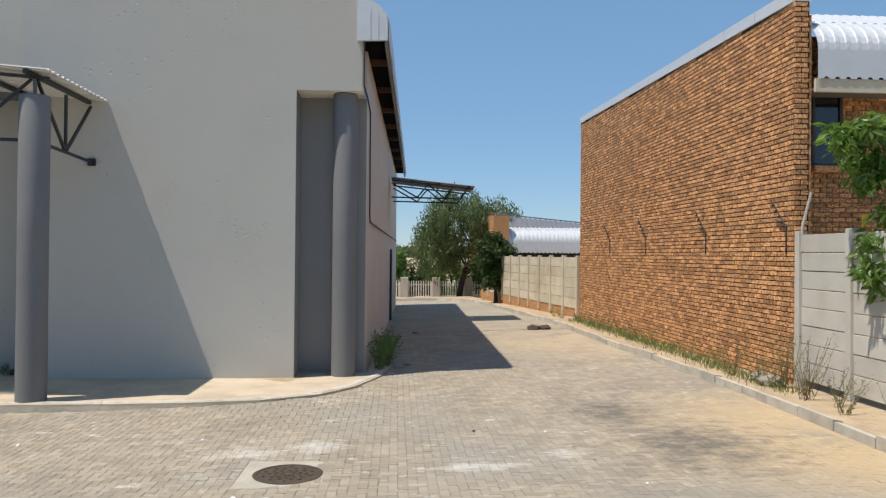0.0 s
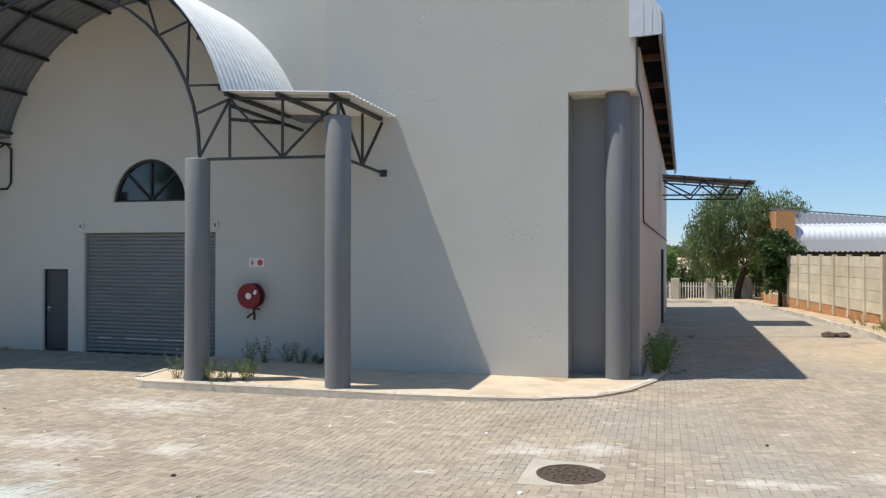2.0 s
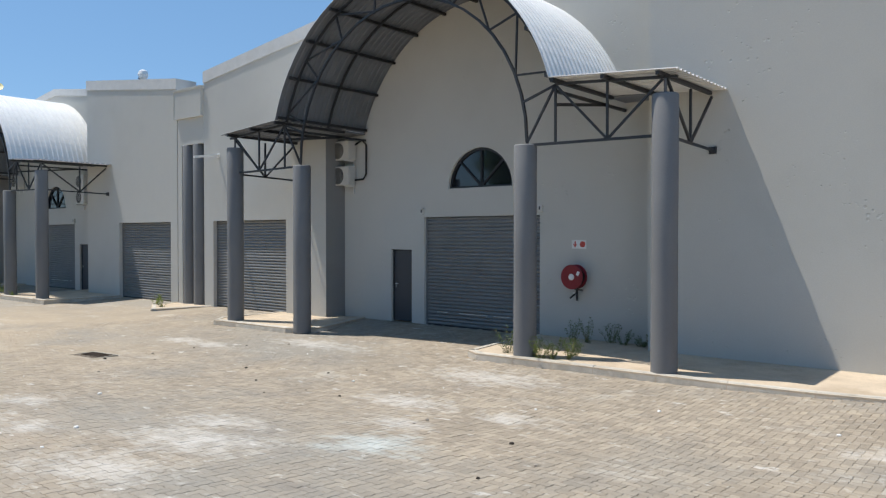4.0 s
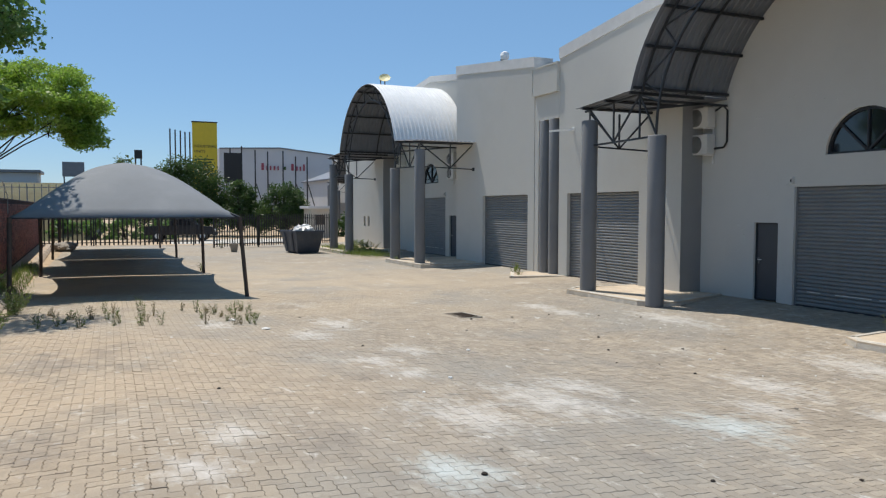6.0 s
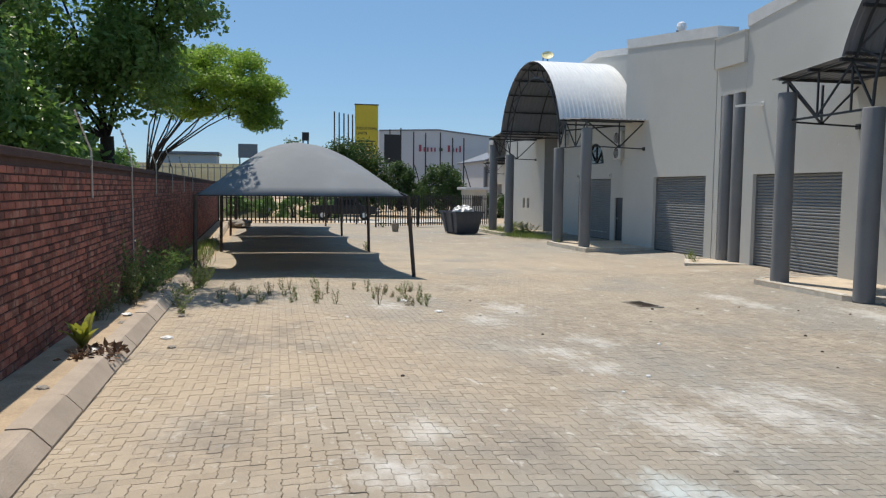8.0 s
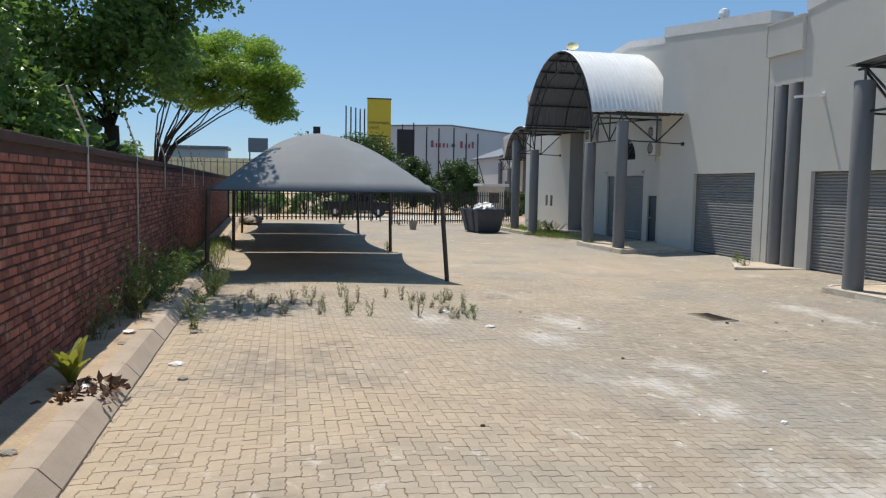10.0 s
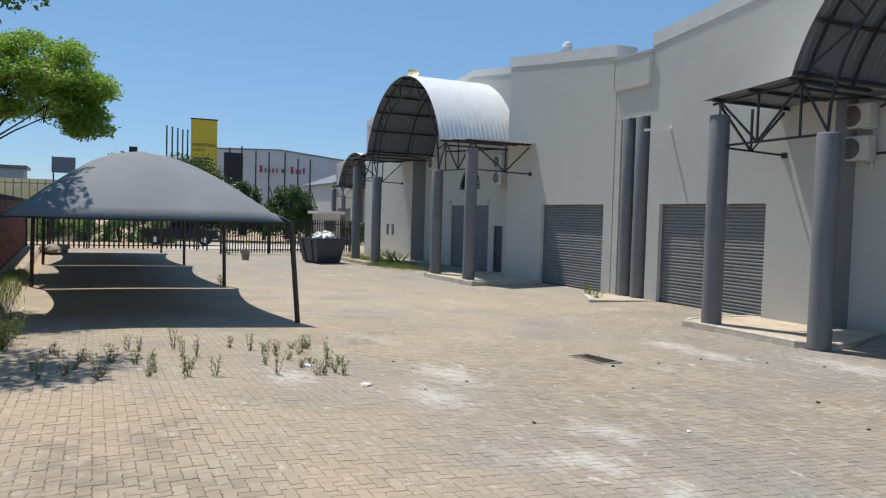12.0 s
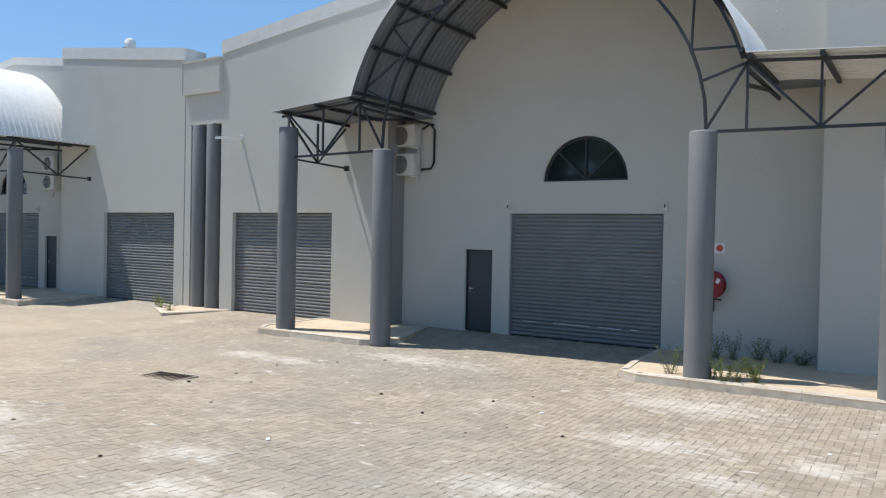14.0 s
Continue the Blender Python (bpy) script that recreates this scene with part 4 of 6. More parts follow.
# precast concrete walls, panel by panel
def precast(name, m, bays, pitch, height, panel_h, label, z0, mat=None):
    root = tagged(new(name), label, "wall", kind="structure")
    root.matrix_basis = m
    pm = mesh_of("post", rounded(-0.07, 0.07, -0.075, 0.075, -0.3, height + 0.06, 0.012), mat or CONCRETE)
    bm = rounded(0.06, pitch - 0.06, -0.02, 0.02, 0.006, panel_h - 0.006, 0.007)
    qm = mesh_of("panel", bm, mat or CONCRETE)
    for k in range(bays + 1):
        piece("post", pm, root, pose(pitch * k, 0, z0))
        if k < bays:
            for r in range(round(height / panel_h)):
                piece("panel", qm, root, pose(pitch * k, 0.004 * ((k + r) % 3 - 1), z0 + r * panel_h))
    return root


precast("wall_precast_near", pose(6.74, 12.17, 0, 0, 0, -90), 10, 1.42, 2.40, 0.30, "weathered pale precast concrete panel wall", 0.18)
precast("wall_precast_far", pose(6.6, 27.1, 0, 0, 0, 97), 9, 1.5, 1.9, 0.38, "pale precast concrete panel wall along the lane", 0.25, CREAMCONC)
bm = bmesh.new()
prism(bm, [(6.62, 27.0), (4.75, 42.0), (4.95, 42.1), (6.85, 27.0)], "z", -1.2, 0.28)
tagged(part("wall_plinth", bm, BRICK), "low brick plinth under the far concrete wall", "wall", kind="structure")

# kerb and verge along the lane
lane = [(6.1, -8.0), (5.78, 8.5), (5.82, 12.0), (5.72, 15.0), (5.55, 19.0), (5.62, 25.0), (4.95, 34.6), (4.2, 41.5), (2.5, 44.0), (-0.5, 44.6)]
bm = bmesh.new()
outer = [(6.9, -8.0), (6.9, 12.0), (6.9, 27.0), (5.0, 42.0), (4.5, 46.0), (-0.5, 47.0)]
ring = lane + outer[::-1]
lo = [bm.verts.new((x, y, -1.2)) for x, y in ring]
hi = [bm.verts.new((x, y, ground(min(x, 6), y) + 0.10)) for x, y in ring]
bm.faces.new(hi)
for i in range(len(ring)):
    bm.faces.new((lo[i], lo[(i + 1) % len(ring)], hi[(i + 1) % len(ring)], hi[i]))
bmesh.ops.triangulate(bm, faces=bm.faces[:])
bmesh.ops.recalc_face_normals(bm, faces=bm.faces[:])
tagged(part("ground_lane_verge", bm, SOIL), "weedy sandy verge beside the lane", "verge", kind="structure")
lane_root = tagged(new("kerb_lane"), "pale worn concrete kerb stones along the lane", "kerb", kind="structure")
for (ax, ay), (bx, by) in zip(lane, lane[1:]):
    ln = math.hypot(bx - ax, by - ay)
    n = max(1, round(ln / 1.0))
    turn = math.degrees(math.atan2(by - ay, bx - ax))
    bm = bmesh.new()
    prism(bm, [(0.06, -0.3), (0.06, 0.02), (-0.04, 0.11), (-0.16, 0.125), (-0.16, -0.3)], "x", 0.008, ln / n - 0.008)
    bmesh.ops.scale(bm, vec=(1, -1, 1), verts=bm.verts)
    bmesh.ops.reverse_faces(bm, faces=bm.faces[:])
    me = mesh_of("kerb_stone", bm, PALEKERB)
    for k in range(n):
        x, y = ax + (bx - ax) * k / n, ay + (by - ay) * k / n
        piece("kerb_stone", me, lane_root, pose(x, y, ground(x, y) + 0.010 * ((k * 5) % 3), 0.8 * ((k * 3) % 4 - 1.5), 0, turn + 0.9 * ((k * 7) % 3 - 1)))


# ---- car ports ----
def carport(m, label, ends, ln=9.3, wide=5.3, rise=1.88, eave=1.92):
    root = thing("carport", m, label, "carport", "shade carports")
    nx, ny = 24, 28
    rows = []
    for i in range(nx + 1):
        u = i / nx
        row = []
        pinch = 0.42 * math.sin(math.pi * u)
        for j in range(ny + 1):
            v = -1 + 2 * j / ny
            y = v * (wide / 2 - pinch * abs(v) ** 3)
            side = 1.10 * (1.0 - abs(v) ** 1.15)
            along = 2.4 * min(u, 1 - u)
            hip = 1.0 / (side ** -2.5 + along ** -2.5 + 1.0) ** (1 / 2.5) if side > 0 and along > 0 else 0.0
            z = eave + rise * 1.24 * hip + 0.02 * math.sin(7 * v + 9 * u) * hip - 0.035 * hip * math.exp(-(v * 9 - 0.6) ** 2)
            row.append((-ln * u, y, z))
        rows.append(row)
    ob = strip_sheet("shade_net", rows, NET, root, "taut grey shade net", 0.012)
    for p in ob.data.polygons:
        p.use_smooth = True
    for s in (-1, 1):
        for x in ends(ln):
            lean = 0.18 if x == 0 and s > 0 else 0.05
            zb = -0.45
            bm = bmesh.new()
            tube(bm, (x + (0.3 if x == 0 else -0.1) * 0.3, s * (wide / 2 + lean), zb), (x, s * wide / 2, eave + 0.02), 0.055, 10)
            part("post", bm, POSTPAINT, root)
    for x in (0.0, -ln):
        part("edge_cable", bars([((x, -wide / 2, eave), (x, wide / 2, eave))], 0.03), STEEL, root)
        each_bar("ridge_arm", [((x, -wide / 2, eave), (x - 0.5 * (1 if x == 0 else -1) * ln, 0, eave + rise * 0.80))], 0.045, root)
        each_bar("ridge_arm", [((x, wide / 2, eave), (x - 0.5 * (1 if x == 0 else -1) * ln, 0, eave + rise * 0.80))], 0.045, root)
    return root


carport(pose(-20.75, 0.22, 0), "grey shade net carport on dark steel posts", lambda ln: (0.0, -ln), 8.9)
next_port = carport(pose(-29.9, 0.0, -0.08), "grey shade net carport bay behind the front one", lambda ln: (-ln,))
copy_thing(next_port, pose(-39.4, -0.2, -0.1))

# ---- skip ----
root = thing("rubbish_skip", pose(-42.2, 9.6, -0.33, 0, 0, 100), "slate blue steel rubbish skip heaped with white bags", "skip")
bm = bmesh.new()
n = 4
lo = [(-0.62, -0.85), (0.62, -0.85), (0.62, 0.85), (-0.62, 0.85)]
hi = [(-0.82, -1.15), (0.82, -1.15), (0.82, 1.15), (-0.82, 1.15)]
for a, b, za, zb in ((lo, hi, 0.06, 1.22),):
    va, vb = [bm.verts.new((*p, za)) for p in a], [bm.verts.new((*p, zb)) for p in b]
    vc, vd = [bm.verts.new((p[0] * 0.95, p[1] * 0.96, zb)) for p in b], [bm.verts.new((p[0] * 0.92, p[1] * 0.94, za + 0.08)) for p in a]
    for i in range(4):
        j = (i + 1) % 4
        bm.faces.new((va[i], va[j], vb[j], vb[i])), bm.faces.new((vb[i], vb[j], vc[j], vc[i])), bm.faces.new((vc[i], vc[j], vd[j], vd[i]))
    bm.faces.new(va[::-1]), bm.faces.new(vd)
part("body", bm, SKIP, root)
for s in (-1, 1):
    part("rim", bars([((s * 0.82, -1.17, 1.21), (s * 0.82, 1.17, 1.21))], 0.09), SKIP, root)
    part("rim", bars([((-0.82, s * 1.15, 1.21), (0.82, s * 1.15, 1.21))], 0.09), SKIP, root)
    for k in (-0.4, 0.4):
        part("rib", bars([((s * 0.65, k, 0.1), (s * 0.84, k * 1.3, 1.18))], 0.08), SKIP, root)
    part("skid", rounded(-0.55, 0.55, s * 0.7 - 0.06, s * 0.7 + 0.06, 0.0, 0.07, 0.01), SKIP, root)


def lump(name, m, r, mat, label, category, seed, flat=0.7, parent=None):
    bm = bmesh.new()
    bmesh.ops.create_icosphere(bm, subdivisions=3, radius=r)
    for v in bm.verts:
        d = noise.noise(v.co * (2.2 / r) + Vector((seed, seed * 2, 0))) * 0.35 + noise.noise(v.co * (6 / r) + Vector((0, seed, 3))) * 0.12
        v.co *= 1 + d
        v.co.z *= flat
    ob = part(name, bm, mat, parent)
    ob.matrix_basis = m
    return tagged(ob, label, category) if label else ob


for k, (x, y, z, r) in enumerate(((-41.6, 9.35, 0.92, 0.36), (-42.1, 9.8, 0.98, 0.42), (-42.6, 9.6, 0.92, 0.38), (-41.8, 9.85, 0.9, 0.32))):
    lump("rubbish_bag", pose(x, y, z, 0, 0, 40 * k), r, BAG, "crumpled white plastic rubbish bag in the skip", "bag", k + 1)


# ---- palisade fences ----
def palisade(name, a, b, height, label, z, gap=0.17, mat=None, low=0.08, half=0.03):
    a, b = Vector((*a, 0)), Vector((*b, 0))
    ln = (b - a).length
    root = thing(name, pose(a.x, a.y, z, 0, 0, math.degrees(math.atan2(b.y - a.y, b.x - a.x))), label, "fence", "palisade fences")
    sm = mesh_of("pale", prism(bmesh.new(), [(-half, low), (half, low), (half, height - 0.06), (0.0, height), (-half, height - 0.06)], "y", -0.012, 0.012), mat or BLACKSTEEL)
    for k in range(int(ln / gap) + 1):
        piece("pale", sm, root, pose(k * gap, 0, 0))
    for zz in (0.25, height - 0.28):
        part("rail", bars([((0, 0.03, zz), (ln, 0.03, zz))], 0.05), mat or BLACKSTEEL, root)
    for k in range(int(ln / 3.0) + 2):
        x = min(k * 3.0, ln)
        part("post", rounded(x - 0.04, x + 0.04, 0.02, 0.10, -0.4, height - 0.1, 0.008), mat or BLACKSTEEL, root)
    return root


palisade("palisade_gate", (-48.3, 5.6), (-51.0, 14.0), 2.1, "black steel palisade gate panel across the yard entrance", -0.32)
palisade("palisade_fence", (-52.3, -4.2), (-52.5, 5.4), 2.0, "black steel palisade fence at the yard end", -0.28, 0.26, half=0.045)


# ---- trees and plants ----
def leaf_cloud(name, centres, per, spread, size, mat, parent, seed, droop=0.0, long=1.8, label=""):
    """Many small bent leaves gathered round the given centres, as one crown."""
    rng = np.random.default_rng(seed)
    c = np.array(centres, float)
    n = len(c) * per
    pos = np.repeat(c, per, 0)
    off = rng.normal(0, 1, (n, 3))
    off /= np.maximum(np.linalg.norm(off, axis=1, keepdims=True), 1e-6)
    pos = pos + off * (rng.random((n, 1)) ** 0.45) * np.array(spread)
    a = rng.normal(0, 1, (n, 3))
    a[:, 2] = a[:, 2] * 0.6 - droop * 2.5
    a /= np.linalg.norm(a, axis=1, keepdims=True)
    b = np.cross(a, rng.normal(0, 1, (n, 3)))
    b /= np.maximum(np.linalg.norm(b, axis=1, keepdims=True), 1e-6)
    s = size * rng.uniform(0.6, 1.35, (n, 1))
    nrm = np.cross(a, b)
    v = np.stack([pos, pos + a * s * long * 0.5 + b * s * 0.42 + nrm * s * 0.12, pos + a * s * long, pos + a * s * long * 0.5 - b * s * 0.42 + nrm * s * 0.12], 1).reshape(-1, 3)
    me = bpy.data.meshes.new(name)
    me.from_pydata(v.tolist(), [], np.arange(4 * n).reshape(-1, 4).tolist())
    me.materials.append(mat)
    ob = new(name, me)
    ob.parent = parent
    if label:
        ob["label"] = label
    return ob


def limb(bm, points, r0, r1, sides=8):
    pts = [Vector(p) for p in points]
    for i in range(len(pts) - 1):
        f, g = i / (len(pts) - 1), (i + 1) / (len(pts) - 1)
        tube(bm, pts[i], pts[i + 1], r0 + (r1 - r0) * f, sides, r0 + (r1 - r0) * g)


def tree(m, label, trunk_h, trunk_r, blobs, clusters, per, spread, size, leaf, seed, droop=0.0, fork=5, long=1.8, lean=(0, 0), arch=0.0):
    """blobs: centre and radii of the crown's masses; limbs run from the fork to the masses, twigs on to the clusters."""
    rng = random.Random(seed)
    root = thing("tree", m, label, "tree", "trees")
    centres = []
    for (cx, cy, cz, rx, ry, rz), share in blobs:
        for k in range(int(clusters * share)):
            d = Vector((rng.gauss(0, 1), rng.gauss(0, 1), rng.gauss(0, 1))).normalized() * rng.uniform(0.35, 1.0) ** 0.5
            centres.append((cx + d.x * rx, cy + d.y * ry, cz + d.z * rz))
    bm = bmesh.new()
    top = Vector((lean[0], lean[1], trunk_h))
    limb(bm, [(0, 0, -0.4), (lean[0] * 0.25, lean[1] * 0.25, trunk_h * 0.35), (lean[0] * 0.7, lean[1] * 0.7, trunk_h * 0.75), top], trunk_r * 1.25, trunk_r * 0.85, 12)
    ends = []
    for k in range(fork):
        (cx, cy, cz, rx, ry, rz), _ = blobs[k % len(blobs)]
        e = Vector((cx + rng.uniform(-0.6, 0.6) * rx, cy + rng.uniform(-0.6, 0.6) * ry, cz + rng.uniform(-0.3, 0.4) * rz))
        mid = top.lerp(e, 0.5) + Vector((rng.uniform(-0.4, 0.4), rng.uniform(-0.4, 0.4), rng.uniform(0.0, 0.5) + arch * 0.4))
        limb(bm, [top - Vector((0, 0, 0.1 + arch * rng.uniform(0.0, 1.2))), top.lerp(mid, 0.35) + Vector((0, 0, 0.1 + arch * 0.2)), mid, mid.lerp(e, 0.5) + Vector((0, 0, arch * 0.25)), e], trunk_r * 0.26, trunk_r * 0.07, 7)
        ends += [mid, mid.lerp(e, 0.5), e]
    for c in centres[::5]:
        c = Vector(c)
        e = min(ends, key=lambda p: (p - c).length)
        limb(bm, [e, e.lerp(c, 0.5) + Vector((0, 0, 0.15)), c], trunk_r * 0.11, 0.012, 4)
    part("trunk", bm, BARK, root, "brown bark trunk and limbs")
    leaf_cloud("crown", centres, per, spread, size, leaf, root, seed + 1, droop, long)
    return root


tree(pose(-25.5, -5.4, 0.0), "tall dense dark green tree behind the brick wall", 3.6, 0.22,
     [((0.2, -2.0, 8.4, 4.0, 3.9, 4.0), 0.50), ((2.0, -4.6, 5.6, 3.6, 3.2, 2.8), 0.24), ((0.5, 1.3, 9.4, 1.9, 1.9, 2.2), 0.11), ((1.0, 1.0, 5.7, 1.6, 1.2, 1.5), 0.11), ((1.5, 2.6, 7.5, 1.4, 0.9, 0.7), 0.035), ((0.5, -1.2, 5.0, 2.4, 1.5, 1.2), 0.08), ((0.8, -2.9, 4.0, 2.0, 1.5, 1.3), 0.09)], 620, 84, (0.62, 0.62, 0.5), 0.135, DARKLEAF, 11, 0.15, 10, 1.25)
tree(pose(-18.5, -8.6, 0.0), "dark green tree shading the boundary wall", 2.6, 0.25,
     [((0, 0, 6.2, 3.0, 3.0, 3.4), 0.56), ((1.0, 1.4, 4.2, 2.4, 1.8, 1.5), 0.22), ((-2.2, 1.6, 3.6, 2.4, 1.6, 1.2), 0.11), ((-0.9, 4.6, 8.2, 1.6, 2.2, 0.9), 0.14)], 330, 84, (0.65, 0.65, 0.55), 0.13, DARKLEAF, 19, 0.15, 7, 1.25)
tree(pose(-35.5, -6.2, 0.1), "spreading lime green acacia with an umbrella crown", 2.5, 0.17,
     [((0.0, 3.4, 7.4, 2.4, 1.9, 0.55), 0.22), ((0.4, 1.5, 7.1, 2.4, 1.5, 0.6), 0.17), ((-0.2, 5.0, 6.3, 1.7, 1.1, 0.5), 0.18), ((0.8, 3.3, 6.4, 2.2, 2.0, 0.45), 0.18), ((0.0, 5.0, 5.1, 1.2, 0.8, 0.6), 0.11), ((1.0, 1.2, 6.0, 2.0, 1.3, 0.5), 0.12), ((0.2, 3.6, 5.5, 1.6, 1.3, 0.35), 0.07), ((0.6, 1.8, 5.3, 1.6, 1.2, 0.45), 0.08)], 560, 84, (0.46, 0.46, 0.24), 0.072, LIMELEAF, 23, 0.0, 12, 2.1, (0.1, 0.3), 0.7)
tree(pose(3.9, 47.5, -0.7), "weeping grey-green pepper tree at the lane end", 2.2, 0.17,
     [((0, 0, 4.8, 2.3, 2.0, 1.9), 0.55), ((-1.5, 0, 3.4, 1.3, 1.5, 1.8), 0.25), ((2.3, 0.5, 5.0, 1.6, 1.5, 1.1), 0.2)], 230, 130, (0.45, 0.45, 1.0), 0.075, GREYLEAF, 31, 0.9, 7, 2.6, (0.5, 0))
tree(pose(5.05, 38.2, -0.3), "small leafy green tree beside the far concrete wall", 1.0, 0.09,
     [((0.0, 0, 2.5, 0.95, 0.95, 1.2), 0.75), ((0, 0, 1.4, 0.75, 0.75, 0.6), 0.25)], 60, 160, (0.32, 0.32, 0.28), 0.10, BUSHLEAF, 37, 0.2, 5, 1.6)
tree(pose(7.75, 10.35, 0.1), "leafy green tree leaning over the concrete wall", 2.0, 0.08,
     [((-0.35, 0.05, 3.4, 0.75, 0.8, 0.8), 0.5), ((-1.2, 0.15, 3.75, 0.55, 0.5, 0.35), 0.2), ((-0.75, -0.25, 2.1, 0.5, 0.55, 0.75), 0.3)], 60, 60, (0.24, 0.24, 0.2), 0.075, MIDLEAF, 41, 0.35, 6, 2.4)
for k, (x, y, h, r) in enumerate(((-0.9, 52, 2.3, 1.2), (1.0, 54, 3.0, 1.3), (-3.0, 55, 2.6, 1.6), (6.4, 50, 2.4, 1.4), (2.4, 51.5, 1.4, 0.9))):
    tree(pose(x, y, -0.8), "dark shrubby tree behind the street fence", h * 0.4, 0.07, [((0, 0, h * 0.8, r, r, h * 0.55), 1.0)], 34, 70, (0.4, 0.4, 0.5), 0.11, (BUSHLEAF, GREYLEAF, DARKLEAF)[k % 3], 50 + k, 0.3, 4)


def shrub(m, label, rx, ry, rz, clusters, per, size, leaf, seed):
    root = thing("shrub", m, label, "shrub", "shrubs")
    rng = random.Random(seed)
    centres = []
    for k in range(clusters):
        a, u = rng.uniform(0, 2 * math.pi), rng.uniform(0.05, 1.0)
        r = math.sqrt(1 - (u * 0.95) ** 2) * rng.uniform(0.6, 1.0)
        centres.append((rx * r * math.cos(a), ry * r * math.sin(a), rz * u))
    bm = bmesh.new()
    for c in centres[::3]:
        limb(bm, [(c[0] * 0.1, c[1] * 0.1, -0.2), (c[0] * 0.5, c[1] * 0.5, c[2] * 0.6), c], 0.05, 0.012, 5)
    part("stem", bm, BARK, root)
    leaf_cloud("crown", centres, per, (rx * 0.22, ry * 0.22, rz * 0.2), size, leaf, root, seed + 5, 0.1)
    return root


for k in range(8):
    shrub(pose(-4.0 + 1.9 * k, 51.2 + 0.5 * (k % 2), -0.9), "dense dark hedge bush behind the street fence", 1.4, 1.0, 2.3 + 0.35 * (k % 3), 46, 90, 0.12, (DARKLEAF, BUSHLEAF)[k % 2], 320 + k)
for k, (x, y, h) in enumerate(((-22.3, -5.6, 3.5), (-26.8, -6.6, 3.9), (-19.6, -5.4, 3.7))):
    shrub(pose(x, y, 0.0), "leafy dark green bush behind the brick wall", 1.5, 1.2, h, 60, 60, 0.13, DARKLEAF, 340 + k)
shrub(pose(-70, 6.0, 0.6), "tall dense green hedge bush across the road", 2.6, 4.6, 5.3, 130, 190, 0.13, BUSHLEAF, 61)
shrub(pose(-68, 10.2, 0.4), "green bush across the road", 2.0, 2.2, 3.6, 70, 150, 0.12, BUSHLEAF, 62)
shrub(pose(-66, 13.6, 0.2), "round dark green bush across the road", 2.2, 2.4, 3.7, 80, 150, 0.12, BUSHLEAF, 63)
shrub(pose(-63, 17.6, -0.3), "low green bush beside the far canopy", 1.4, 2.2, 1.8, 30, 70, 0.14, BUSHLEAF, 64)
shrub(pose(-60, 22.0, -0.3), "low green bush beside the far canopy", 1.4, 2.0, 1.8, 30, 70, 0.14, BUSHLEAF, 67)
shrub(pose(-74, 1.0, 2.0), "feathery bush on the far bank", 1.6, 1.6, 4.2, 30, 70, 0.16, GREYLEAF, 65)
for k in range(5):
    shrub(pose(-62.5, -6.0 + 2.3 * k, -0.3), "low dark hedge across the street", 1.0, 1.5, 1.5, 26, 90, 0.11, DARKLEAF, 300 + k)
shrub(pose(-58, -12.0, 0.8), "dark green bush behind the boundary wall", 2.5, 3.0, 3.6, 50, 80, 0.17, DARKLEAF, 66)


def weed(m, label, h, stems, leaf, seed, spread=0.12, leafiness=16, size=0.035, name="weed"):
    """A tuft of thin stems that carry small leaves."""
    rng = random.Random(seed)
    root = thing(name, m, label, "weed", "weeds")
    bm = bmesh.new()
    centres = []
    for k in range(stems):
        a, b = Vector((rng.uniform(-spread, spread) * 0.4, rng.uniform(-spread, spread) * 0.4, -0.03)), Vector((rng.uniform(-spread, spread) * 1.5, rng.uniform(-spread, spread) * 1.5, h * rng.uniform(0.6, 1.0)))
        mid = a.lerp(b, 0.5) + Vector((rng.uniform(-0.03, 0.03), rng.uniform(-0.03, 0.03), 0))
        limb(bm, [a, mid, b], 0.005, 0.002, 4)
        for q in range(6):
            f = (q + 1.0) / 6
            centres.append(tuple(a.lerp(mid, f * 2) if f < 0.5 else mid.lerp(b, f * 2 - 1)))
    part("stem", bm, DRYSTALK, root)["kind"] = "stuff"
    leaf_cloud("leaves", centres, max(2, leafiness // 4), (0.03, 0.03, 0.04), size * 0.42, leaf, root, seed + 3, -0.25, 2.4)
    return root


rng_w = random.Random(5)
for k in range(46):
    x, y = rng_w.uniform(-17.4, -14.9), rng_w.uniform(-1.6, 2.4)
    weed(pose(x, y, ground(x, y), 0, 0, 60 * k), "small dry green weed growing from the paving", rng_w.uniform(0.10, 0.36), 4, (GRASS, DRYSTALK, GREYLEAF)[k % 3], 100 + k, 0.05, 22, 0.03)
for k in range(18):
    x = rng_w.uniform(-20.5, -13.0)
    y = kerb_line(x) - rng_w.uniform(0.35, 0.95) if k % 2 else kerb_line(x) + rng_w.uniform(0.03, 0.35)
    weed(pose(x, y, ground(x, 0) + (0.13 if k % 2 else 0.0), 0, 0, 60 * k), "tall green weed along the boundary kerb", rng_w.uniform(0.22, 0.55), 7, (GRASS, GREYLEAF, GRASS)[k % 3], 150 + k, 0.18, 20, 0.05)
for k in range(16):
    x = -15.0 - 0.42 * k
    y = kerb_line(x) - (0.55, 0.72, 0.42)[k % 3]
    weed(pose(x, y, ground(x, 0) + 0.12, 0, 0, 75 * k), "dense dark green weed between kerb and brick wall", (0.7, 0.5, 0.85, 0.6)[k % 4], 10, (BUSHLEAF, GRASS, DARKLEAF)[k % 3], 400 + k, 0.22, 30, 0.055)
weed(pose(-14.1, -2.75, 0.23), "tall feathery dark green weed against the brick wall", 1.15, 12, BUSHLEAF, 181, 0.14, 30, 0.05)
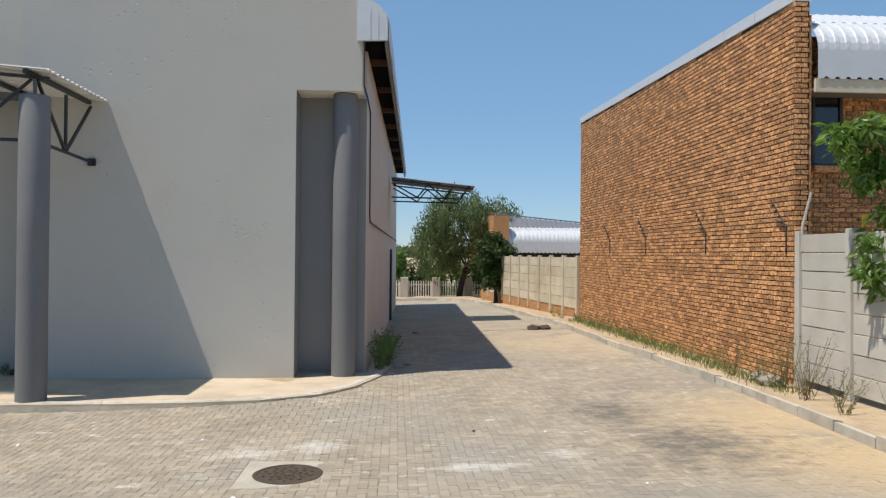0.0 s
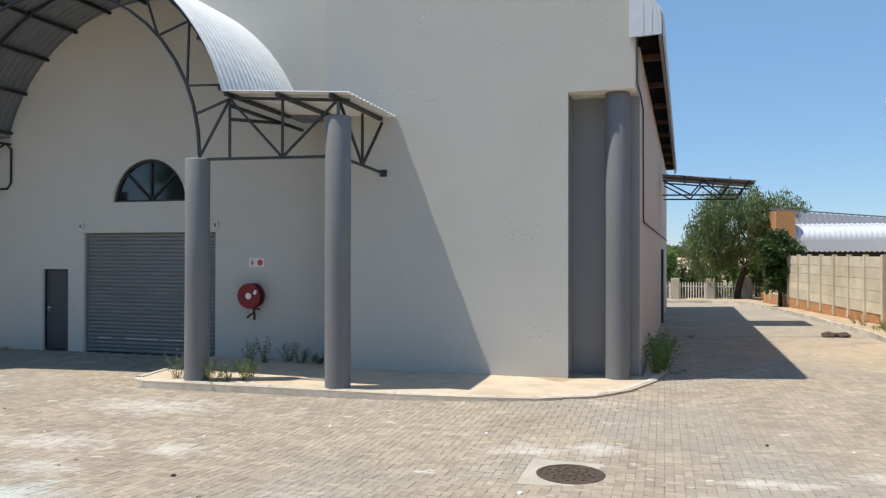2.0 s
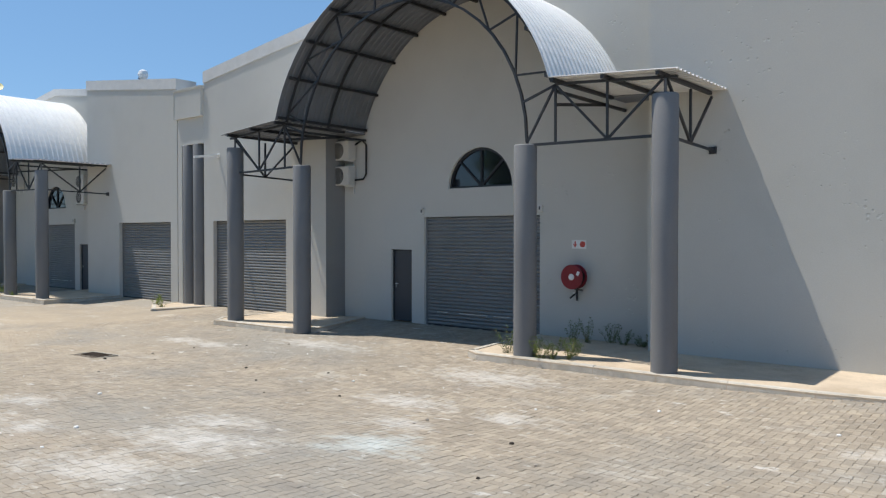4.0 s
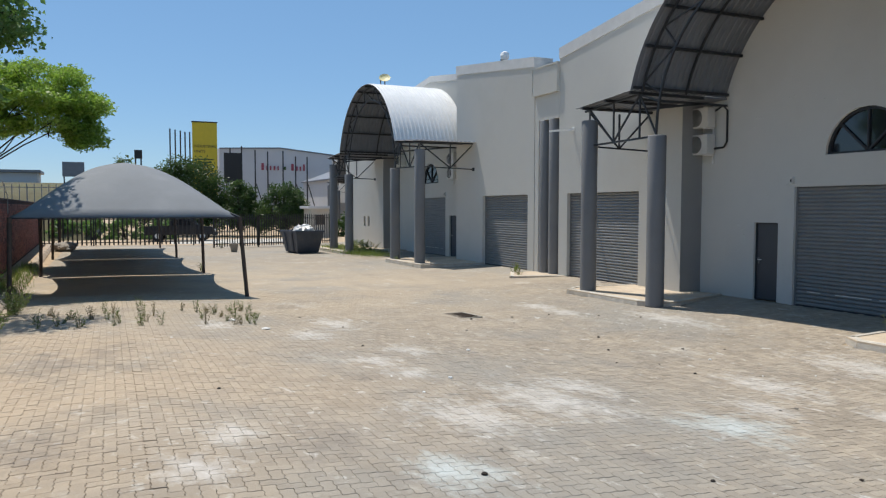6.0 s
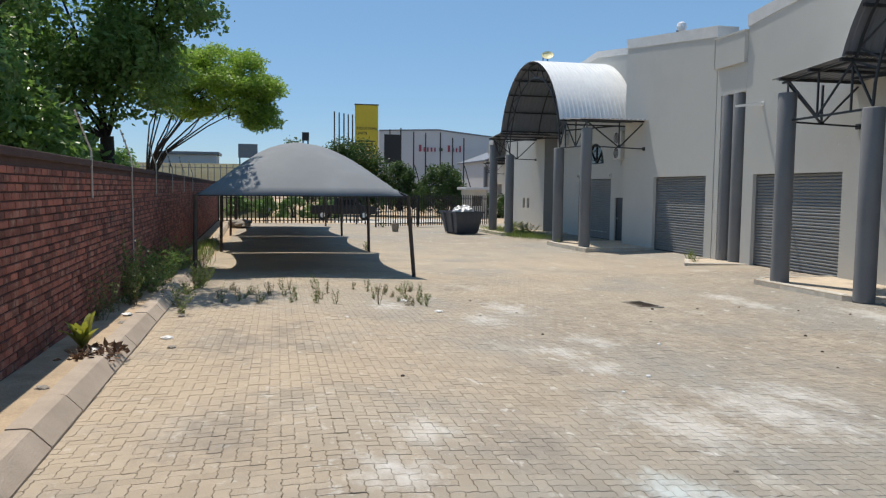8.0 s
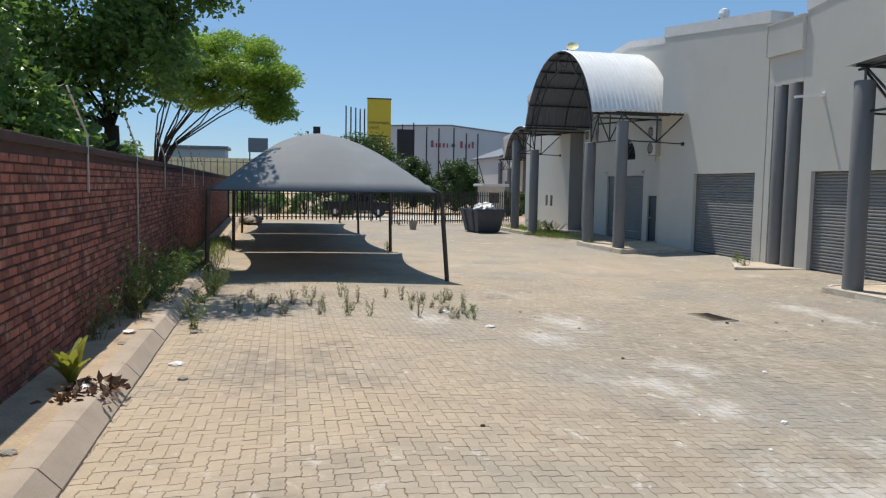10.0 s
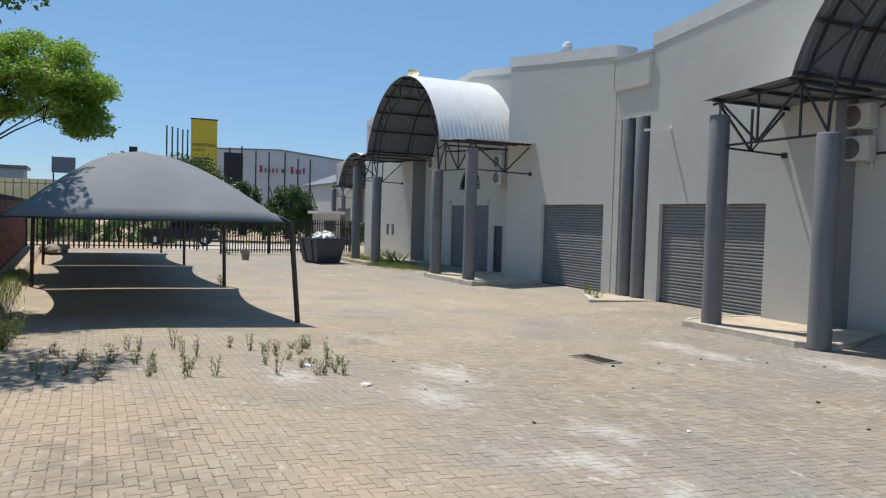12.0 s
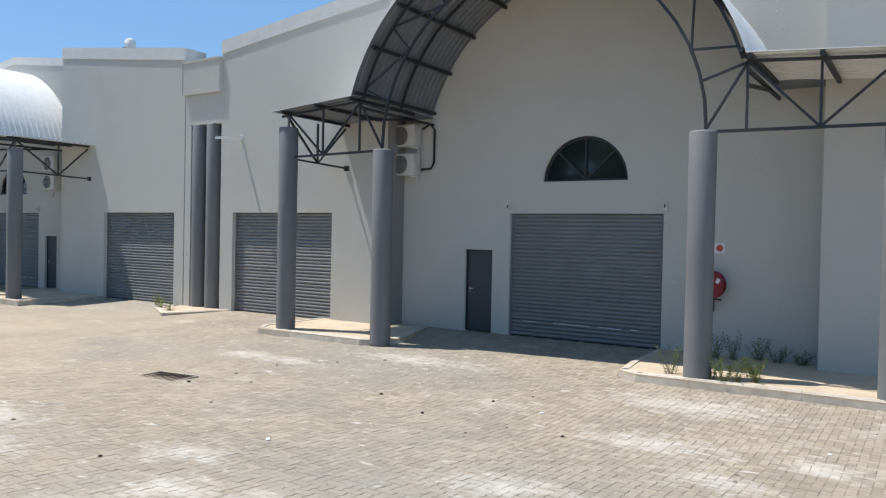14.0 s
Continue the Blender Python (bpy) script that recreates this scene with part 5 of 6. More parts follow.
weed(pose(-12.5, -2.9, 0.27), "dry seeding weed against the brick wall", 0.75, 14, GREYLEAF, 182, 0.22, 20, 0.04)
weed(pose(-15.8, -3.0, 0.2), "dark green weed clump by the brick wall", 0.8, 12, DARKLEAF, 183, 0.3, 26, 0.06)
for k, (x, y) in enumerate(((-8.45, 12.25), (-8.2, 12.15), (-8.0, 12.3), (-7.75, 12.5), (-7.9, 12.9), (-9.15, 12.4), (-8.6, 14.7), (-8.2, 15.0), (-7.8, 14.9), (-8.95, 14.6), (-7.4, 14.9))):
    weed(pose(x, y, -0.20, 0, 0, 50 * k), "bright green weed tuft on the sandy bed", (0.42, 0.36, 0.40, 0.44, 0.3, 0.55, 0.6, 0.45, 0.35, 0.5, 0.25)[k], 9, GRASS if k < 5 else GREYLEAF, 190 + k, 0.14, 24, 0.042)
for k in range(10):
    weed(pose(-0.35 + 0.1 * (k % 3), 15.6 + 0.35 * k, -0.2), "dark green weed at the side wall foot", 0.55, 9, DARKLEAF, 210 + k, 0.2, 24, 0.06)
for k in range(26):
    y = 9.0 + 0.75 * k + rng_w.uniform(-0.3, 0.3)
    x = 6.28 + rng_w.uniform(-0.2, 0.2) - max(0, y - 25) * 0.11
    weed(pose(x, y, ground(min(x, 6), y) + 0.09, 0, 0, 40 * k), "dry grass weed on the lane verge", rng_w.uniform(0.2, 0.45) if k > 6 else rng_w.uniform(0.5, 1.0), 9, (DRYSTALK, GRASS, GREYLEAF)[k % 3], 230 + k, 0.2, 14, 0.04)
weed(pose(6.35, 11.9, 0.09), "grey dry bush at the end of the brick wall", 0.95, 20, GREYLEAF, 270, 0.22, 14, 0.035)
weed(pose(6.15, 10.9, 0.09), "dry grass clump before the concrete wall", 1.0, 16, DRYSTALK, 271, 0.25, 10, 0.035)
for k in range(6):
    weed(pose(-43.0 + 0.7 * k, 12.6 + 0.2 * (k % 2), -0.16), "green weed in the bed under the second canopy", 0.5, 10, GRASS, 280 + k, 0.3, 24, 0.07)
for k, (x, y) in enumerate(((-25.0, 13.6), (-24.2, 13.3), (-26.0, 14.2), (-32.5, 11.7), (-48.2, 6.0), (-30.1, 2.9))):
    weed(pose(x, y, ground(x, y) + 0.02), "small weed at a kerb foot", 0.3, 7, GRASS, 290 + k, 0.15, 18, 0.05)


def grass_strip(name, pts, label, seed, count, h):
    """Grass nobody could count: single blades in one mesh."""
    rng = np.random.default_rng(seed)
    (x0, y0), (x1, y1), w = pts
    t = rng.random(count)
    x = x0 + (x1 - x0) * t + rng.normal(0, w, count)
    y = y0 + (y1 - y0) * t + rng.normal(0, w, count)
    z = np.array([ground(min(a, 6.0), b) for a, b in zip(x, y)]) + 0.09
    a = rng.uniform(0, 2 * math.pi, count)
    hh = h * rng.uniform(0.4, 1.2, count)
    base = np.stack([x, y, z], 1)
    side = np.stack([np.cos(a), np.sin(a), 0 * a], 1) * 0.008
    tip = base + np.stack([rng.normal(0, 0.05, count), rng.normal(0, 0.05, count), hh], 1)
    v = np.stack([base - side, base + side, tip], 1).reshape(-1, 3)
    me = bpy.data.meshes.new(name)
    me.from_pydata(v.tolist(), [], np.arange(3 * count).reshape(-1, 3).tolist())
    me.materials.append(GRASS)
    tagged(new(name, me), label, "grass", kind="stuff")


grass_strip("grass", ((6.2, 11.5), (6.25, 26.0), 0.16), "thin green and dry grass along the brick wall foot", 5, 2600, 0.16)
grass_strip("grass", ((-36.0, 12.0), (-45.5, 12.2), 0.5), "green grass in the bed under the second canopy", 6, 5200, 0.22)
grass_strip("grass", ((-21.0, -2.75), (-33.0, -3.1), 0.18), "green grass along the boundary wall", 7, 1500, 0.3)

# a strappy yellow-green plant with its dead leaves, by the kerb
root = thing("strap_plant", pose(-10.35, -2.62, 0.28), "yellow-green strap-leaved plant in the planting strip", "plant")
rng_p = random.Random(8)
for k in range(16):
    a, h, out = rng_p.uniform(0, 6.28), rng_p.uniform(0.32, 0.58), rng_p.uniform(0.10, 0.34)
    bm = bmesh.new()
    rowsp = []
    for q in range(6):
        f = q / 5
        wdt = 0.045 * math.sin(math.pi * min(0.97, 0.15 + 0.85 * f)) + 0.004
        c = Vector((math.cos(a) * out * f ** 1.3, math.sin(a) * out * f ** 1.3, h * (f - 0.25 * f ** 3)))
        s = Vector((-math.sin(a), math.cos(a), 0.2)) * wdt
        rowsp.append((bm.verts.new(c - s), bm.verts.new(c + Vector((0, 0, -0.01))), bm.verts.new(c + s)))
    for r0, r1 in zip(rowsp, rowsp[1:]):
        bm.faces.new((r0[0], r0[1], r1[1], r1[0])), bm.faces.new((r0[1], r0[2], r1[2], r1[1]))
    part("leaf", bm, YELLOWLEAF, root)
leaf_cloud("dead_leaf_litter", [(-10.2 + 0.12 * (k % 5), -2.5 + 0.1 * (k // 5), 0.3) for k in range(15)], 26, (0.16, 0.16, 0.04), 0.06, DEADLEAF, None, 77)
tagged(bpy.data.objects["dead_leaf_litter"], "heap of dry brown leaves beside the kerb", "leaf litter", kind="stuff")


# ---- fittings on the units ----
def ac_unit(m, label="white outdoor air conditioner on wall brackets"):
    root = thing("air_conditioner", m, label, "air conditioner", "air conditioners")
    part("casing", rounded(-0.36, 0.36, -0.30, 0.0, 0.0, 0.56, 0.025), ACBODY, root)
    bm = bmesh.new()
    lathe(bm, [(0.24, 0.0), (0.24, 0.012), (0.21, 0.016)], 28)
    g = part("fan_grille", bm, ACDARK, root, "dark round fan grille")
    g.matrix_basis = pose(-0.09, -0.302, 0.28, 90, 0, 0)
    for k in range(5):
        bm = bmesh.new()
        n = 24
        r = 0.045 * (k + 1) - 0.01
        pts = [(r * math.cos(2 * math.pi * i / n), r * math.sin(2 * math.pi * i / n), 0.02) for i in range(n + 1)]
        for a, b in zip(pts, pts[1:]):
            tube(bm, a, b, 0.004, 4)
        part("wire_ring", bm, ACBODY, g)
    part("service_cover", rounded(0.24, 0.375, -0.26, -0.06, 0.08, 0.34, 0.015), ACBODY, root)
    for s in (-0.25, 0.25):
        part("bracket", bars([((s, -0.34, -0.02), (s, 0.04, -0.02)), ((s, 0.03, -0.02), (s, 0.03, -0.25))], 0.035), BRACKET, root)
    return root


for z in (4.27, 3.58):
    ac_unit(UNIT_B @ pose(3.1, 0.68, z))
for unit, m in ((UNIT_A, 1),):
    for z in (4.42, 3.68):
        ac_unit(unit @ pose(m * -4.62 - 0.2, 0.68, z))
    pipe = part("refrigerant_pipe", sweep([(m * -4.3, 0.5, 4.85), (m * -4.12, 0.6, 4.98), (m * -4.05, 0.70, 4.85), (m * -4.05, 0.70, 4.0), (m * -4.12, 0.66, 3.85), (m * -4.32, 0.5, 3.82)], 0.03, 8), RUBBER)
    pipe.matrix_basis = unit
    tagged(pipe, "black insulated pipe loop beside the air conditioners", "pipe")
ac_unit(UNIT_B @ pose(-3.6, 0.68, 4.55))

# hose reel
root = thing("hose_reel", UNIT_A @ pose(2.95, 0.75, 1.25), "dark red fire hose reel on the plaster wall", "hose reel")
for y, r0 in ((-0.30, 0.285), (-0.10, 0.285)):
    bm = bmesh.new()
    lathe(bm, [(0.05, -0.012), (0.24, -0.012), (0.275, -0.02), (r0, -0.008), (r0, 0.010), (0.27, 0.016), (0.05, 0.012)], 40)
    d = part("disc", bm, RED, root)
    d.matrix_basis = pose(0, y, 0, 90, 0, 0)
bm = bmesh.new()
lathe(bm, [(0.16, -0.1), (0.23, -0.09), (0.235, 0.09), (0.16, 0.1)], 32)
d = part("hose", bm, RUBBER, root, "coiled black rubber hose")
d.matrix_basis = pose(0, -0.2, 0, 90, 0, 0)
bm = bmesh.new()
lathe(bm, [(0.07, -0.02), (0.075, 0.0), (0.06, 0.025), (0.02, 0.03)], 24)
d = part("hub", bm, WHITE, root, "white hub label")
d.matrix_basis = pose(0, -0.325, 0, 90, 0, 0)
part("label_plate", rounded(0.08, 0.15, -0.326, -0.318, 0.10, 0.20, 0.004), WHITE, root, "small white paper label").rotation_euler = (0, radians(25), 0)
part("spindle", bars([((0, -0.31, 0), (0, 0.0, 0))], 0.05), STEEL, root)
part("guide_arm", bars([((0.02, -0.2, -0.28), (0.22, -0.2, -0.30))], 0.03), STEEL, root)
part("valve", bars([((0.04, -0.14, -0.26), (0.05, -0.14, -0.55))], 0.04), STEEL, root)
part("nozzle", sweep([(0.05, -0.16, -0.36), (-0.02, -0.2, -0.43), (-0.09, -0.22, -0.50)], 0.022, 8), RUBBER, root)
part("stopcock", rounded(-0.03, 0.03, -0.20, -0.13, -0.41, -0.35, 0.012), BRACKET, root)
root = thing("fire_sign", UNIT_A @ pose(2.97, 0.748, 2.0), "white sign with red arrow and reel symbols", "sign")
part("plate", rounded(-0.19, 0.19, -0.012, 0, -0.10, 0.10, 0.004), WHITE, root)
bm = bmesh.new()
prism(bm, [(-0.115, 0.07), (-0.085, 0.07), (-0.085, -0.01), (-0.045, 0.01), (-0.10, -0.075), (-0.155, 0.01), (-0.115, -0.01)], "y", -0.016, -0.012)
part("arrow", bm, SIGNRED, root, "red arrow")
bm = bmesh.new()
lathe(bm, [(0.07, 0), (0.07, 0.004)], 24)
d = part("reel_symbol", bm, SIGNRED, root, "red reel symbol")
d.matrix_basis = pose(0.095, -0.012, 0, 90, 0, 0)

# spout, vents and aerials
root = thing("rain_spout", pose(-22.55, 14.5, 4.92), "white pipe spout sticking out of the wall", "spout")
part("pipe", bars([((0, 0.05, 0), (0, -0.95, -0.12))], 0.07), BRACKET, root)
part("collar", rounded(-0.07, 0.07, -0.02, 0.0, -0.07, 0.07, 0.01), BRACKET, root)
root = thing("roof_ventilator", pose(-30.3, 16.0, 8.35), "round white roof ventilator behind the parapet", "ventilator")
bm = bmesh.new()
lathe(bm, [(0.10, -1.85), (0.10, 0.42), (0.18, 0.48), (0.21, 0.6), (0.17, 0.74), (0.06, 0.80)], 20)
part("cowl", bm, WHITE, root)
part("strut", bars([((0, 0, 0.4), (-0.38, 0, 0.5))], 0.06), STEEL, root)
root = thing("satellite_dish", pose(-46.0, 15.9, 8.6), "pale yellow satellite dish on the roof", "satellite dish")
bm = bmesh.new()
lathe(bm, [(0.05, 0.0), (0.22, 0.04), (0.36, 0.11), (0.36, 0.13), (0.22, 0.06), (0.02, 0.03)], 24)
d = part("dish", bm, CREAM, root, "pale yellow dish")
d.matrix_basis = pose(0, 0, 1.75, 48, 0, 70)
part("mast", bars([((0, 0, -2.3), (0, 0, 1.75))], 0.06), STEEL, root)
part("mast", bars([((-0.8, 0, -2.3), (-0.8, 0, 1.9))], 0.05), STEEL, root)

# ---- things in the yard ----
zm = ground(-1.17, 8.33)
root = thing("manhole_cover", pose(-1.17, 8.33, zm), "round rusty iron manhole cover in a concrete collar", "manhole cover")
bm = bmesh.new()
prism(bm, [(-0.52, -0.5), (0.50, -0.52), (0.53, 0.5), (-0.5, 0.52)], "z", -0.15, 0.006)
part("collar", bm, COLLAR, root, "square pale concrete collar")
bm = bmesh.new()
lathe(bm, [(0.36, -0.02), (0.38, 0.010), (0.36, 0.016), (0.335, 0.016), (0.33, 0.010), (0.05, 0.012)], 40)
part("lid", bm, IRON, root)
for k in range(4):
    for j in range(10):
        a = 2 * math.pi * (j + 0.5 * (k % 2)) / 10
        r = 0.07 + 0.065 * k
        part("tread_stud", rounded(r * math.cos(a) - 0.016, r * math.cos(a) + 0.016, r * math.sin(a) - 0.016, r * math.sin(a) + 0.016, 0.010, 0.019, 0.003), IRON, root)
zd = ground(-15.9, 7.05)
root = thing("drain_grate", pose(-15.9, 7.05, zd - 0.004, 0, 0, 8), "rusty square drain grate sunk in the paving", "drain grate")
part("frame", bars([((-0.42, -0.3, 0.0), (0.42, -0.3, 0.0)), ((-0.42, 0.3, 0.0), (0.42, 0.3, 0.0)), ((-0.42, -0.3, 0.0), (-0.42, 0.3, 0.0)), ((0.42, -0.3, 0.0), (0.42, 0.3, 0.0))], 0.035), COLLAR, root)
for k in range(8):
    part("grate_bar", bars([((-0.35 + 0.10 * k, -0.29, 0.0), (-0.35 + 0.10 * k, 0.29, 0.0))], 0.03), IRON, root)
part("pit", rounded(-0.41, 0.41, -0.29, 0.29, -0.03, -0.002, 0.003), STONE, root)
for k, (x, y, r) in enumerate(((4.42, 23.9, 0.22), (4.75, 23.85, 0.2), (0.6, 23.7, 0.10), (6.25, 12.2, 0.2), (6.35, 12.7, 0.18), (-46.6, -2.8, 0.5), (-46.0, -2.4, 0.4), (-47.2, -2.5, 0.55), (-8.4, -2.5, 0.06), (-13.6, -1.95, 0.05), (-10.9, -1.75, 0.05), (-12.2, -2.55, 0.07), (-25.4, 14.0, 0.10), (0.05, 15.9, 0.10), (0.25, 16.3, 0.08))):
    z = ground(x, max(y, 0)) + (0.12 if y < -2.2 or x > 6 else 0)
    lump("stone", pose(x, y, z + r * 0.2, 0, 0, 70 * k), r, STONE if k > 1 else IRON, "rough loose stone lying on the ground" if k > 1 else "flattened dark debris on the lane", "stone" if k > 1 else "debris", k + 20, 0.45)
rng_l = random.Random(12)
for k in range(60):
    x, y = rng_l.uniform(-16, 3), rng_l.uniform(0.5, 11)
    r = rng_l.uniform(0.012, 0.03)
    lump("pebble", pose(x, y, ground(x, y) + r * 0.3, 0, 0, 50 * k), r, (STONE, WHITE, BARK)[k % 3], "small loose pebble on the paving", "pebble", k + 60, 0.6)

for k, (x, y) in enumerate(((-10.05, -2.45), (-12.9, -2.62), (-11.6, -1.9), (-14.2, 2.3), (-15.6, 1.9))):
    lump("paper_scrap", pose(x, y, ground(x, max(y, 0)) + (0.16 if y < -2.2 else 0.012), 0, 0, 60 * k), 0.075, BAG, "crumpled white scrap of litter on the ground", "litter", k + 140, 0.3)

root = thing("bucket", pose(-43.7, 6.1, ground(-43.7, 6.1)), "small grey plastic bucket standing before the gate", "bucket")
part("body", lathe(bmesh.new(), [(0.17, 0.0), (0.23, 0.44), (0.25, 0.45), (0.25, 0.48), (0.21, 0.48), (0.16, 0.04)], 20), STONE, root)
part("handle", sweep([(0.25 * math.cos(math.pi * k / 8), -0.05, 0.46 + 0.16 * math.sin(math.pi * k / 8)) for k in range(9)], 0.012, 6), STEEL, root)
# electric fence stays on the boundary wall and the brick building
for k, x in enumerate((-12.85, -16.5, -20.2, -23.9, -27.6, -31.3)):
    root = thing("fence_stay", pose(x, wall_line(x) + 0.03, 0), "pale angled electric fence stay on the boundary wall", "fence stay", "electric fence stays")
    z = 0.25 if k == 1 else 1.95
    part("rod", sweep([(0, 0, z), (0, 0, 2.62), (0.35, -0.12, 3.15)], 0.014, 6), CONCRETE, root)
    for j in range(4):
        part("insulator", rounded(0.08 * j + 0.03, 0.08 * j + 0.07, -0.06 - 0.02 * j, -0.02 - 0.02 * j, 2.70 + 0.12 * j, 2.74 + 0.12 * j, 0.006), RUBBER, root)
for y in (23.1, 19.7, 15.8, 12.45):
    root = thing("fence_stay", pose(6.63, y, 0), "dark angled electric fence stay on the brick wall", "fence stay", "electric fence stays")
    part("rod", sweep([(0, 0, 2.25), (0, 0, 2.72), (-0.12, 0.30, 3.2)], 0.012, 6), STEEL, root)
    for j in range(4):
        part("insulator", rounded(-0.05 - 0.025 * j, -0.01 - 0.025 * j, 0.05 + 0.06 * j, 0.10 + 0.06 * j, 2.78 + 0.1 * j, 2.82 + 0.1 * j, 0.005), RUBBER, root)
root = thing("fence_stay", pose(6.72, 12.1, 0), "pale electric fence stay on the concrete post", "fence stay", "electric fence stays")
part("rod", sweep([(0, 0, 2.3), (0, 0, 2.7), (0.10, -0.10, 3.28)], 0.022, 6), CONCRETE, root)
for j in range(5):
    part("wire", bars([((0.02 + 0.018 * j, -0.02, 2.75 + 0.11 * j), (0.02 + 0.018 * j, -12.0, 2.75 + 0.11 * j))], 0.006), STEEL, root)
root = thing("warning_tag", pose(6.8, 10.55, 2.75, 0, 0, 80), "small yellow warning tag on the fence wire", "tag")
part("plate", rounded(-0.1, 0.1, -0.004, 0.004, -0.09, 0.09, 0.003), YELLOW, root)

# ---- across the road ----
root = thing("warehouse", pose(-110, 0, 0), "pale grey sheet-clad warehouse with red sign letters", "warehouse")
bm = bmesh.new()
prism(bm, [(14.0, -2), (48.0, -2), (48.0, 8.6), (30.4, 10.0), (22.6, 10.8), (14.0, 10.5)], "x", -30.0, 0.0)
part("wall", bm, WAREHOUSE, root)
part("parapet_trim", sweep([(0.05, 14.0, 10.5), (0.05, 22.6, 10.8), (0.05, 30.4, 10.0), (0.05, 48.0, 8.6)], 0.2), GREY_AND_UNDERSHADE, root)
part("base_band", rounded(0.0, 0.06, 14.0, 48.0, -2, 2.6, 0.01), DARKPLASTER, root)
red_bars = ((19.7, 0.62, 1.35, 0.0), (20.45, 0.34, 0.85, 0.0), (20.93, 0.40, 0.85, 0.0), (21.47, 0.44, 0.85, 0.0), (22.05, 0.32, 0.85, 0.0), (24.0, 0.62, 1.35, 0.0), (24.76, 0.38, 0.85, 0.0), (25.28, 0.36, 0.85, 0.0), (25.78, 0.44, 1.3, 0.0))
for y, w, h, dz in red_bars:
    part("sign_bar", rounded(0.0, 0.12, y + w * 0.2, y + w * 0.78, 7.6 + dz, 7.6 + dz + h * 0.72, 0.02), LETTERRED, root, "dark red sign letter shape")
part("sign_mark", rounded(0.0, 0.12, 22.85, 23.35, 7.7, 8.15, 0.02), BUSHLEAF, root, "small dark green sign mark")
root = thing("gabled_shed", pose(-90, 0, 0), "white gabled shed behind the far canopy", "shed")
bm = bmesh.new()
prism(bm, [(24.5, -1), (44, -1), (44, 6.2), (32.5, 8.6), (24.5, 5.6)], "x", -14.0, 0.0)
part("wall", bm, WAREHOUSE, root)
bm = bmesh.new()
prism(bm, [(24.2, 5.58), (32.5, 8.65), (44.2, 6.2), (44.2, 6.38), (32.5, 8.85), (24.2, 5.76)], "x", -14.2, 0.2)
part("roof", bm, GREY_AND_UNDERSHADE, root, "dull grey sheet roof")
part("gable_trim", sweep([(0.05, 24.3, 5.6), (0.05, 32.5, 8.65), (0.05, 44.2, 6.2)], 0.18), GREY_AND_UNDERSHADE, root)
for k, (y, top) in enumerate(((6.1, 11.0), (6.65, 10.9), (7.2, 10.8), (7.7, 10.7), (8.2, 10.7), (12.6, 9.1), (13.9, 9.3), (15.45, 8.9), (16.9, 8.8), (18.7, 8.9), (20.2, 8.3), (21.6, 8.3))):
    bm = bmesh.new()
    tube(bm, (0, 0, -0.5), (0, 0, top), 0.10, 8, 0.08)
    if k > 4:
        tube(bm, (0, 0.1, 5.0), (0, 1.3, 1.0), 0.06, 6)
    tagged(part("pole", bm, STEEL), "tall dark steel pole across the road", "pole", "tall poles").matrix_basis = pose(-90, y, 0)
root = thing("yellow_sign_board", pose(-85, 9.27, 0), "tall yellow advertising board with black words", "sign board")
part("board", rounded(-0.25, 0.0, -1.28, 1.28, 3.5, 11.3, 0.04), YELLOW, root)
part("cap", rounded(-0.3, 0.05, -1.33, 1.33, 11.3, 11.42, 0.02), BLACK, root)
for s in (-0.9, 0.9):
    part("post", bars([((-0.35, s, -0.5), (-0.35, s, 11.0))], 0.25), STEEL, root)


def words(text, size, m, mat, parent, label):
    cu = bpy.data.curves.new("lettering", "FONT")
    cu.body, cu.size, cu.extrude, cu.align_x = text, size, 0.006, "CENTER"
    cu.materials.append(mat)
    ob = new("lettering", cu)
    ob.parent = parent
    ob.matrix_basis = m
    ob["label"] = label
    return ob


words("INDUSTRIAL", 0.42, pose(0.02, 0.0, 8.62, 90, 0, 90), BLACK, root, "black painted words")
words("UNITS", 0.42, pose(0.02, -0.55, 8.08, 90, 0, 90), BLACK, root, "black painted words")
for k in range(3):
    part("writing_bar", rounded(0.0, 0.02, -1.0, 0.9 - 0.2 * k, 7.3 - 0.3 * k, 7.42 - 0.3 * k, 0.005), BLACK, root)
for y0, y1, z0, z1 in ((11.1, 13.0, 4.9, 8.1), (2.2, 2.95, 7.2, 8.1)):
    root = thing("black_sign_board", pose(-84, (y0 + y1) / 2, 0), "plain black board on posts across the road", "sign board")
    w = (y1 - y0) / 2
    part("board", rounded(-0.2, 0, -w, w, z0, z1, 0.03), BLACK, root)
    for s in (-0.7, 0.7):
        part("post", bars([((-0.25, s * w, -0.5), (-0.25, s * w, z1 - 0.2))], 0.15), STEEL, root)
root = thing("road_sign_board", pose(-80, -3.3, 0), "grey-blue boards on a frame beyond the bank", "sign board")
part("board", rounded(-0.1, 0, -0.95, 0.95, 5.1, 6.5, 0.02), GREY_AND_UNDERSHADE, root)
for s in (-0.8, 0.8):
    part("post", bars([((-0.15, s, 0.0), (-0.15, s, 6.5))], 0.12), STEEL, root)
root = thing("kiosk", pose(-62, 15.5, -0.4), "small pale kiosk with a flat white roof", "kiosk")
part("body", rounded(-1.2, 1.2, -0.75, 0.8, 0, 2.5, 0.02), CONCRETE, root)
part("roof", rounded(-1.5, 1.5, -1.05, 1.1, 2.5, 2.72, 0.04), WAREHOUSE, root)
part("window_slot", rounded(1.2, 1.22, -0.4, 0.4, 1.2, 2.0, 0.005), GLASSDARK, root)

